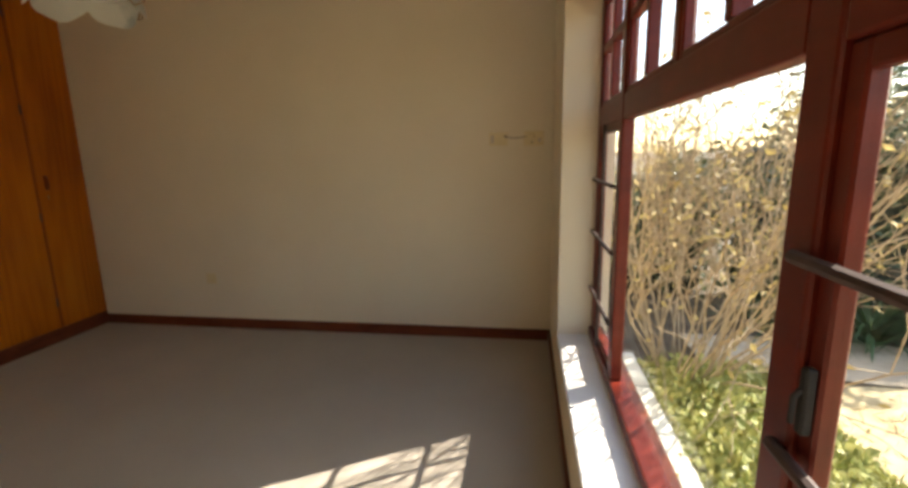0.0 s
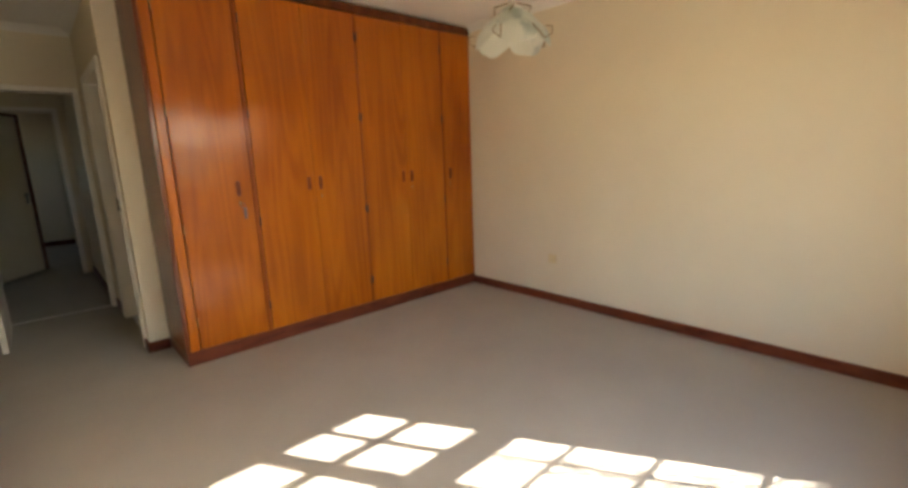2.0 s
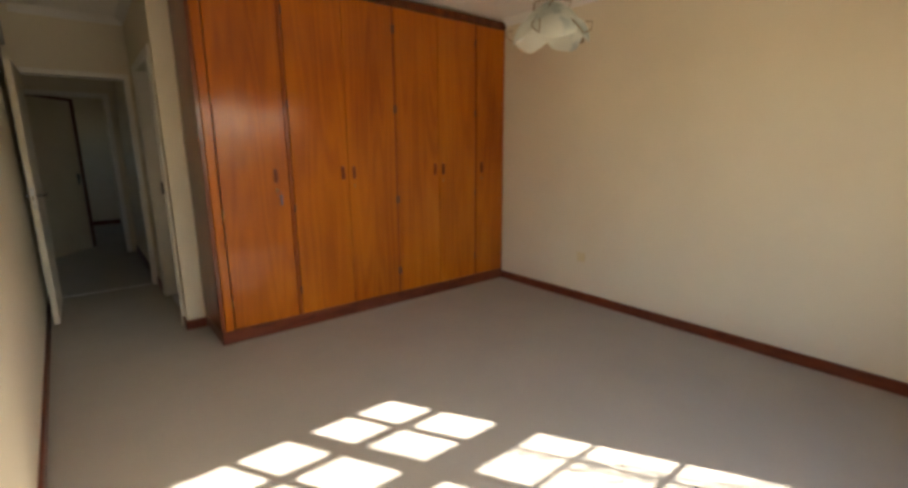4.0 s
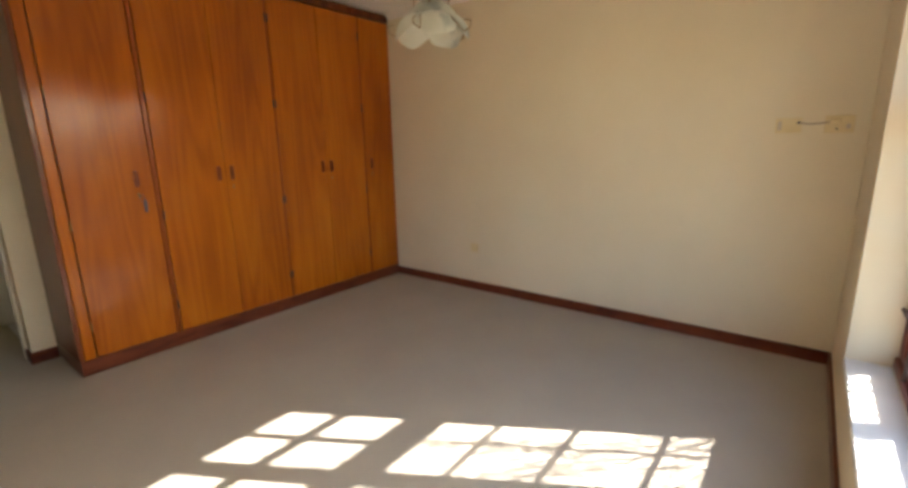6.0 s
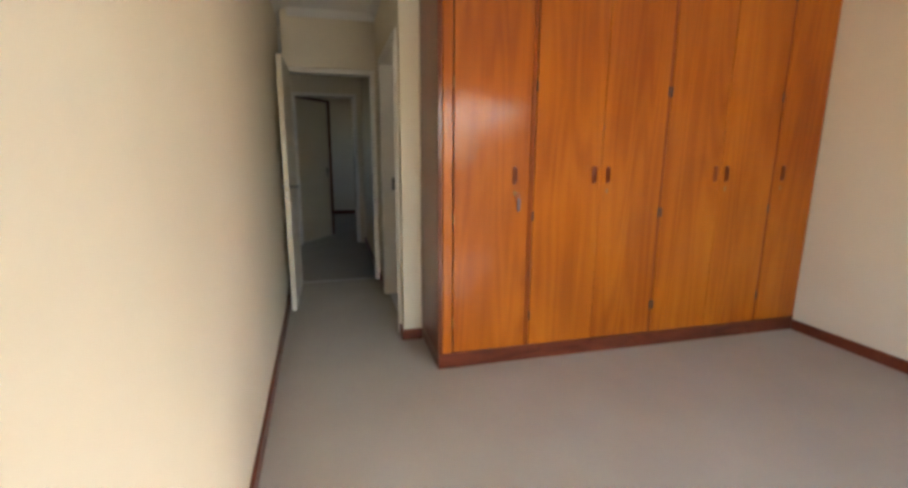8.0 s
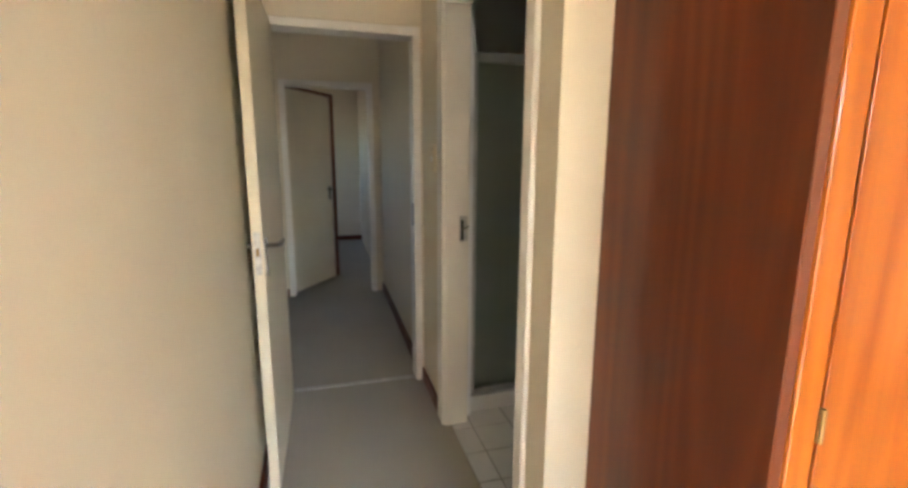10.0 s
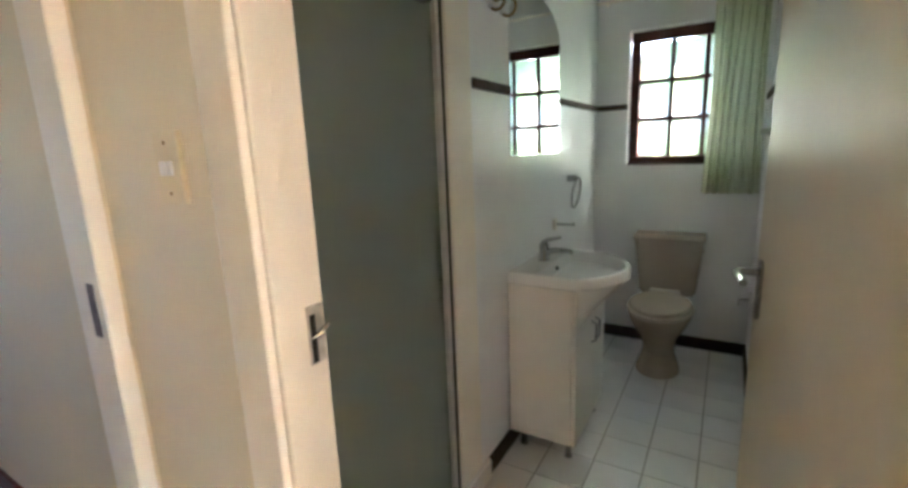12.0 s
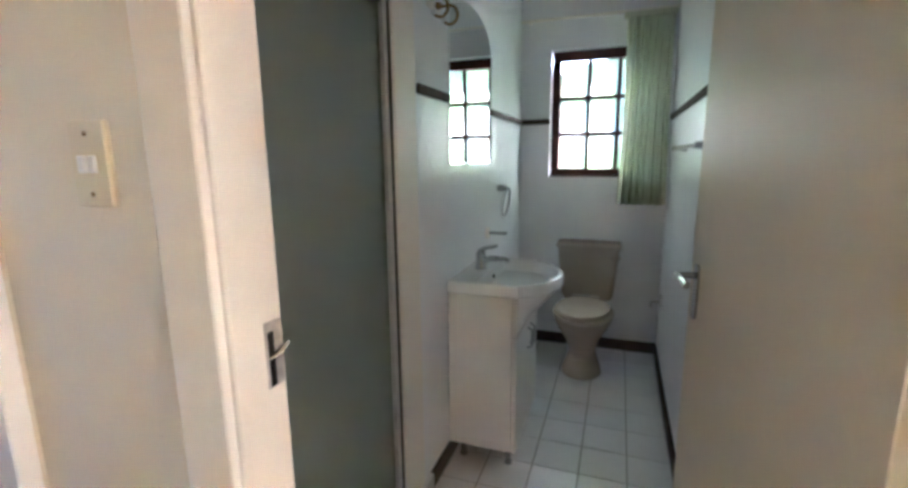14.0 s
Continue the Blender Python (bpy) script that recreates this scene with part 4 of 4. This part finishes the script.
part("lever", tube(((-5.24, -1.375, RT + 0.078), (-5.215, -1.375, RT + 0.098), (-5.155, -1.375, RT + 0.112)), [0.015, 0.010, 0.007], 10), M_CHROME, tap, "", True)

# wall fittings
tr = thing("towel_ring", (BX0, -0.45, 1.12), "chrome towel ring on the tiled wall", "towel ring")
part("mount", boxes((BX0 + 0.0005, BX0 + 0.05, -0.79, -0.75, 1.165, 1.20), bevel=0.006, seg=2), M_CHROME, tr)
part("ring", tube([(BX0 + 0.05 + 0.012 * math.sin(a), -0.77 + 0.075 * math.cos(a), 1.10 + 0.085 * math.sin(a)) for a in (k * math.tau / 24 for k in range(24))], 0.0055, 8, True), M_CHROME, tr, "", True)
sd = thing("towel_peg", (BX0, -0.9, 0.93), "chrome wall peg above the basin", "towel holder")
part("mount", boxes((BX0 + 0.0005, BX0 + 0.02, -1.04, -1.005, 0.925, 0.985), bevel=0.004), M_WHITE, sd)
part("peg", tube(((BX0 + 0.02, -1.022, 0.957), (BX0 + 0.10, -1.022, 0.957), (BX0 + 0.115, -1.022, 0.961)), 0.008, 10), M_CHROME, sd, "", True)
hk = thing("robe_hook", (BX0, -1.57, 1.93), "brass double robe hook on a cream plate", "hook")
part("hook_plate", boxes((BX0 + 0.0005, BX0 + 0.012, -1.81, -1.69, 1.885, 1.925), bevel=0.004), M_WHITE, hk)
part("screw_boss", lathe(((0.004, -0.012), (0.013, -0.009), (0.016, 0.0), (0.013, 0.009), (0.004, 0.012)), (BX0 + 0.018, -1.735, 1.905), 14), M_BRASS, hk, "dark brass boss", True)
for y in (-1.79, -1.69):
    arc = [(BX0 + 0.045 + 0.030 * math.sin(radians(a)), y + 0.010 * math.sin(radians(a / 2)), 1.885 + 0.032 * math.cos(radians(a))) for a in range(-20, 241, 20)]
    part("hook", tube([(BX0 + 0.010, y, 1.915)] + arc, 0.0055, 8), M_BRASS, hk, "curved brass hook", True)
    end = Vector(arc[-1])
    part("hook_tip", lathe(((0.003, -0.009), (0.009, -0.005), (0.010, 0.0), (0.009, 0.005), (0.003, 0.009)), tuple(end), 12), M_CERAMIC, hk, "white ceramic tip", True)
tb = thing("towel_rail", (BX1, -1.5, 1.39), "pale towel rail on the bathroom side wall", "towel rail")
part("rod", tube(((BX1 - 0.07, -1.65, 1.395), (BX1 - 0.07, -0.95, 1.395)), 0.008, 10), M_CHROME, tb, "", True)
for y in (-1.65, -0.95):
    part("mount", tube(((BX1 - 0.0125, y, 1.395), (BX1 - 0.075, y, 1.395)), [0.018, 0.012], 12), M_ALU, tb, "", True)
rh = thing("toilet_roll_holder", (BX1, -0.9, 0.56), "empty toilet roll holder on the side wall", "roll holder")
part("mount", boxes((BX1 - 0.03, BX1 - 0.0125, -0.38, -0.32, 0.42, 0.49), bevel=0.004), M_CERAMIC, rh)
part("arm", tube(((BX1 - 0.03, -0.35, 0.45), (BX1 - 0.075, -0.35, 0.445), (BX1 - 0.08, -0.43, 0.44)), 0.007, 8), M_CHROME, rh, "", True)

# toilet
wc = thing("toilet", (-4.81, -0.4, 0.0), "beige ceramic close-coupled toilet with closed pale seat", "toilet")
TX = -4.81


def egg(cx, cy, a, back, front, z, n=28):
    return [(cx + a * math.cos(k * math.tau / n), cy + (back if math.sin(k * math.tau / n) > 0 else front) * math.sin(k * math.tau / n), z) for k in range(n)]


part("pedestal", loft([egg(TX, -0.53, 0.125, 0.16, 0.16, 0.004), egg(TX, -0.53, 0.12, 0.16, 0.155, 0.03), egg(TX, -0.52, 0.085, 0.14, 0.11, 0.13), egg(TX, -0.53, 0.10, 0.16, 0.14, 0.22),
                       egg(TX, -0.55, 0.15, 0.19, 0.22, 0.31), egg(TX, -0.56, 0.175, 0.21, 0.25, 0.37), egg(TX, -0.56, 0.178, 0.21, 0.252, 0.395)]), M_BEIGE, wc, "", True)
part("seat", loft([egg(TX, -0.55, 0.182, 0.2, 0.262, 0.397), egg(TX, -0.55, 0.186, 0.2, 0.266, 0.405), egg(TX, -0.55, 0.184, 0.2, 0.264, 0.418)]), M_SEAT, wc, "pale beige seat ring", True)
part("lid", loft([egg(TX, -0.55, 0.160, 0.18, 0.236, 0.418), egg(TX, -0.55, 0.160, 0.18, 0.236, 0.424), egg(TX, -0.55, 0.170, 0.19, 0.248, 0.426), egg(TX, -0.55, 0.172, 0.19, 0.250, 0.436),
                  egg(TX, -0.55, 0.166, 0.185, 0.243, 0.446), egg(TX, -0.55, 0.13, 0.14, 0.19, 0.452)]), M_LID, wc, "beige closed lid with a dark shadow line", True)
part("hinge_block", boxes((TX - 0.09, TX + 0.09, -0.36, -0.325, 0.40, 0.455), bevel=0.008, seg=2), M_SEAT, wc)


def cistern_ring(hw, y0, y1, z):
    return [(TX + a, (y0 + y1) / 2 + c, z) for a, c in rounded_rect(2 * hw, y1 - y0, 0.035)]


part("cistern", loft([cistern_ring(0.155, -0.275, BY1 - 0.003, 0.40), cistern_ring(0.17, -0.285, BY1 - 0.003, 0.43), cistern_ring(0.20, -0.30, BY1 - 0.003, 0.755)]), M_BEIGE, wc, "", True)
part("cistern_lid", loft([cistern_ring(0.208, -0.31, BY1 - 0.003, 0.757), cistern_ring(0.212, -0.314, BY1 - 0.003, 0.77), cistern_ring(0.205, -0.305, BY1 - 0.003, 0.793)]), M_BEIGE, wc, "", True)
part("flush_lever", tube(((TX + 0.15, -0.296, 0.70), (TX + 0.15, -0.322, 0.70), (TX + 0.19, -0.328, 0.71), (TX + 0.205, -0.328, 0.715)), 0.007, 8), M_BEIGE, wc, "", True)
struct("soil_pipe", tube(((TX, -0.2, 0.2), (TX, BY1 + 0.001, 0.2)), 0.05, 14), M_BEIGE, "beige waste pipe behind the toilet", "pipe")

# ---- garden ----
rng = random.Random(7)
M_SOIL = surface("garden_soil", (0.07, 0.05, 0.032), (0.15, 0.11, 0.07), 0.95, 3, 40, 0.7, 0.02)
M_DRY = surface("dry_grass", (0.36, 0.28, 0.15), (0.52, 0.42, 0.25), 0.9, 6, 60, 0.3)
M_KERB = surface("pale_concrete_edging", (0.45, 0.45, 0.42), (0.62, 0.62, 0.58), 0.85, 9, 80, 0.4, 0.004)
M_TWIG = surface("dry_twig_bark", (0.26, 0.19, 0.12), (0.46, 0.36, 0.24), 0.85, 20, 120, 0.3)


def leafy(name, dark, light, trans=0.25):
    m, nt, b = node_mat(name)
    g = nt.nodes.new("ShaderNodeNewGeometry")
    r = ramp(nt, g.outputs["Random Per Island"], ((0.0, dark), (1.0, light)))
    nt.links.new(r.outputs[0], b.inputs["Base Color"])
    b.inputs["Roughness"].default_value = 0.55
    tl = nt.nodes.new("ShaderNodeBsdfTranslucent")
    nt.links.new(r.outputs[0], tl.inputs[0])
    mx = nt.nodes.new("ShaderNodeMixShader")
    mx.inputs[0].default_value = trans
    nt.links.new(b.outputs[0], mx.inputs[1])
    nt.links.new(tl.outputs[0], mx.inputs[2])
    nt.links.new(mx.outputs[0], nt.nodes["Material Output"].inputs[0])
    return m


M_IVY = leafy("groundcover_leaf", (0.20, 0.23, 0.05), (0.52, 0.49, 0.17))
M_HEDGE = leafy("hedge_leaf", (0.03, 0.05, 0.02), (0.11, 0.14, 0.06))
M_YLEAF = leafy("yellow_leaf", (0.34, 0.25, 0.08), (0.56, 0.44, 0.18), 0.4)
M_BLADE = leafy("dry_blade", (0.40, 0.31, 0.16), (0.62, 0.50, 0.30), 0.3)
GZ = -0.25


def grass_sheet():
    bm = bmesh.new()
    cube_into(bm, -400, 400, -400, 400, GZ - 0.3, GZ)
    return bm


tagged(new("ground", mesh_of("ground", grass_sheet(), M_SOIL)), "bare brown garden soil round the house", "ground", kind="structure")


def leaf_cloud(place, count, size, seed, aspect=0.6):
    """Many small folded leaves at the spots that place(rng) gives."""
    g = random.Random(seed)
    verts, faces = [], []
    for _ in range(count):
        p = Vector(place(g))
        d = Vector((g.gauss(0, 1), g.gauss(0, 1), g.gauss(0, 1))).normalized()
        s = d.orthogonal().normalized()
        n = d.cross(s)
        L = size * g.uniform(0.6, 1.35)
        w = L * aspect * 0.5
        i = len(verts)
        verts += [p, p + d * L * 0.5 + s * w + n * w * 0.3, p + d * L, p + d * L * 0.5 - s * w + n * w * 0.3]
        faces += [(i, i + 1, i + 2), (i, i + 2, i + 3)]
    me = bpy.data.meshes.new("leaves")
    me.from_pydata([tuple(v) for v in verts], [], faces)
    return me


def stuff(name, me, material, label, category):
    me.materials.append(material)
    return tagged(new(name, me), label, category, kind="stuff")


struct("lawn", boxes((0.62, 9.0, -9.0, -0.25, GZ, GZ + 0.012), (1.75, 9.0, -0.25, 0.0, GZ, GZ + 0.012)), M_DRY, "dry straw-coloured lawn", "lawn")
stuff("dry_grass_blades", leaf_cloud(lambda g: (g.uniform(0.9, 4.5), g.uniform(-3.5, -0.1), GZ + 0.01), 9000, 0.075, 3, 0.10), M_BLADE, "dry straw-coloured grass blades", "grass")
M_SAND = surface("sandy_path", (0.44, 0.34, 0.23), (0.58, 0.47, 0.34), 0.95, 4, 50, 0.6, 0.008)


def path_sheet():
    """Trodden earth, uneven along both edges."""
    bm = bmesh.new()
    rows = []
    for k in range(41):
        x = 1.12 + k * 0.2
        mid = 0.50 - 0.05 * (x - 1.1) + 0.05 * math.sin(1.7 * x)
        half = 0.34 + 0.05 * math.sin(3.1 * x + 1)
        rows.append([bm.verts.new((x, mid + half * q, GZ + 0.014 + 0.012 * (1 - q * q))) for q in (-1, -0.5, 0, 0.5, 1)])
    for a, c in zip(rows, rows[1:]):
        for k in range(4):
            bm.faces.new((a[k], c[k], c[k + 1], a[k + 1]))
    return bm


struct("path", path_sheet(), M_SAND, "pale sandy trodden garden path", "path")
M_STRAP = leafy("strap_leaf", (0.03, 0.07, 0.025), (0.10, 0.17, 0.06), 0.25)


def strap_plant(x, y, count, length, seed):
    """A clump of long arching strap leaves."""
    g = random.Random(seed)
    t = thing("strap_leaf_plant", (x, y, GZ), "dark green clump of arching strap leaves beside the path", "plant", "strap leaf clumps")
    verts, faces = [], []
    for _ in range(count):
        a, lift, L = g.uniform(0, math.tau), g.uniform(0.5, 1.3), length * g.uniform(0.7, 1.15)
        u = Vector((math.cos(a), math.sin(a), 0))
        w = Vector((-u.y, u.x, 0))
        p, base = Vector((x, y, GZ)) + u * g.uniform(0, 0.08), len(verts)
        for k in range(7):
            half = 0.014 * (1 - (k / 6) ** 3)
            verts += [tuple(p - w * half), tuple(p + w * half)]
            ang = lift - k * 0.27
            p = p + (u * math.cos(ang) + Vector((0, 0, 1)) * math.sin(ang)) * (L / 6)
            p.z = max(p.z, GZ + 0.02)
        faces += [(base + 2 * k, base + 2 * k + 1, base + 2 * k + 3, base + 2 * k + 2) for k in range(6)]
    me = bpy.data.meshes.new("leaves")
    me.from_pydata(verts, [], faces)
    me.materials.append(M_STRAP)
    o = new("leaves", me)
    o.parent = t
    o.matrix_parent_inverse = Matrix.Translation(-t.location)
    tagged(o, kind="stuff")


for k, (px, py, n, L) in enumerate(((2.05, 0.98, 70, 0.75), (2.6, 0.86, 80, 0.8), (3.15, 0.80, 80, 0.85), (3.75, 0.74, 70, 0.8), (4.4, 0.72, 60, 0.8))):
    strap_plant(px, py, n, L, 40 + k)
edging = tagged(new("bed_edging"), "pale concrete edging along the flower bed", "edging", kind="structure")
for k in range(6):
    part("kerb_block", boxes((0.52, 0.62, -2.9 + k * 0.52, -2.9 + k * 0.52 + 0.505, GZ, GZ + 0.09 + 0.006 * (k % 2)), bevel=0.012, seg=2), M_KERB, edging)
stuff("groundcover", leaf_cloud(lambda g: ((lambda x, y: (x, y, GZ + 0.02 + 0.13 * g.random() * (1 - ((x - 1.0) / 0.5) ** 2 * 0.6)))(g.uniform(0.63, 1.5), g.uniform(-1.35, 0.05))), 7500, 0.055, 5, 0.75),
      M_IVY, "low yellow-green groundcover plants in the bed", "groundcover")

# dry shrub with many bare shoots
shrub = thing("shrub", (0.95, 0.15, GZ), "dry straggly shrub with bare tan twigs and yellow leaves", "shrub")
tips = []


def grow(p, d, length, radius, depth, out, g):
    pts, rad = [p.copy()], [radius]
    steps = 5
    for i in range(steps):
        d = (d + Vector((g.gauss(0, 0.16), g.gauss(0, 0.16), g.gauss(0.03, 0.12)))).normalized()
        p = p + d * length / steps
        p.x = max(p.x, 0.42 + g.uniform(0, 0.1))
        pts.append(p.copy())
        rad.append(radius * (1 - 0.55 * (i + 1) / steps))
        if depth and i >= 1:
            for _ in range(g.choice((1, 1, 2))):
                s = (d + Vector((g.gauss(0, 0.6), g.gauss(0, 0.6), g.gauss(0.15, 0.45)))).normalized()
                grow(p.copy(), s, length * g.uniform(0.4, 0.65), rad[-1] * 0.7, depth - 1, out, g)
        if depth <= 1:
            tips.append(p.copy())
    out.append((pts, rad))


branches = []
g = random.Random(21)
for k in range(36):
    a = k * math.tau / 36 + 0.7 * (k % 3)
    start = Vector((0.92 + 0.16 * math.cos(a), 0.06 + 0.22 * math.sin(a), GZ))
    lean = Vector((0.34 * math.cos(a) + 0.02, 0.60 * math.sin(a) - 0.22, 0.95)).normalized()
    grow(start, lean, g.uniform(1.3, 2.0), 0.0085, 2, branches, g)


def rods(items, sides=4):
    verts, faces = [], []
    for pts, rad in items:
        base = len(verts)
        for i, p in enumerate(pts):
            d = (pts[min(i + 1, len(pts) - 1)] - pts[max(i - 1, 0)]).normalized()
            u = d.orthogonal().normalized()
            v = d.cross(u)
            for k in range(sides):
                verts.append(tuple(p + (u * math.cos(k * math.tau / sides) + v * math.sin(k * math.tau / sides)) * rad[i]))
        for i in range(len(pts) - 1):
            for k in range(sides):
                a, c = base + i * sides, base + (i + 1) * sides
                faces.append((a + k, a + (k + 1) % sides, c + (k + 1) % sides, c + k))
    me = bpy.data.meshes.new("twigs")
    me.from_pydata(verts, [], faces)
    return me


tw = rods(branches)
tw.materials.append(M_TWIG)
o = new("twigs", tw)
o.parent = shrub
o.matrix_parent_inverse = Matrix.Translation(-shrub.location)
tagged(o, kind="stuff")
lv = leaf_cloud(lambda g: g.choice(tips) + Vector((g.gauss(0, 0.02), g.gauss(0, 0.02), g.gauss(0, 0.02))), 2000, 0.042, 9, 0.45)
lv.materials.append(M_YLEAF)
o = new("leaves", lv)
o.parent = shrub
o.matrix_parent_inverse = Matrix.Translation(-shrub.location)
tagged(o, kind="stuff")


# dark hedge and shrubs behind
def hedge_spot(x0, x1, y0, y1, top):
    def spot(g):
        x, y = g.uniform(x0, x1), g.uniform(y0, y1)
        h = top * (0.82 + 0.16 * math.sin(x * 1.9 + y) + 0.1 * math.sin(x * 5.1))
        return (x, y, GZ + h * g.random() ** 0.6)
    return spot


M_CORE = surface("hedge_inner_shade", (0.008, 0.012, 0.006), (0.02, 0.028, 0.012), 0.95, 6, 30, 0.6, 0.05)


def hedge(x0, x1, y0, y1, top, count, seed, label):
    h = thing("hedge", ((x0 + x1) / 2, (y0 + y1) / 2, GZ), label, "hedge")
    # near-black box fills the hedge; its colour stands for shade between the leaves
    part("inner_shade_fill", boxes((x0 + 0.15, x1 - 0.15, y0 + 0.15, y1 - 0.15, GZ, GZ + top * 0.7), bevel=0.12, seg=2), M_CORE, h)
    me = leaf_cloud(hedge_spot(x0, x1, y0, y1, top), int(count * 1.6), 0.12, seed, 0.55)
    me.materials.append(M_HEDGE)
    o = new("leaves", me)
    o.parent = h
    o.matrix_parent_inverse = Matrix.Translation(-h.location)
    tagged(o, kind="stuff")


hedge(1.9, 8.5, 1.0, 2.4, 2.25, 16000, 11, "dark green dense garden hedge")
hedge(-3.0, 1.9, 1.9, 3.0, 1.85, 9000, 12, "dark green hedge behind the dry shrub")
hedge(-7.5, -3.2, 0.9, 2.0, 3.4, 12000, 13, "green hedge outside the bathroom window")
hedge(7.5, 9.0, -8.0, 1.2, 1.6, 9000, 14, "dark green hedge along the lawn")

# ---- bathroom floor tiles ----
tiles = tagged(new("floor_bath", mesh_of("floor_bath", boxes((BX0, BX1 - 0.012, YP + 0.03, BY1, 0.0005, 0.003)), M_GROUT)), "white square floor tiles with grey joints", "floor", kind="structure")
TL = 0.2
tile_me = mesh_of("tile", boxes((0.0025, TL - 0.0025, 0.0025, TL - 0.0025, 0.0, 0.003), bevel=0.0012), M_TILEF)
TX0, TY0 = -4.74 - 0.2 * 4, -1.362 - 0.2 * 8
for i in range(6):
    for j in range(15):
        x, y = TX0 + i * TL, TY0 + j * TL
        a0, a1 = max(x, BX0), min(x + TL, BX1 - 0.012)
        c0, c1 = max(y, YP + 0.03), min(y + TL, BY1)
        if a1 - a0 < 0.015 or c1 - c0 < 0.015:
            continue
        o = new("tile", tile_me)
        o.parent = tiles
        o.location = (a0, c0, 0.003)
        o.scale = ((a1 - a0) / TL, (c1 - c0) / TL, 1)
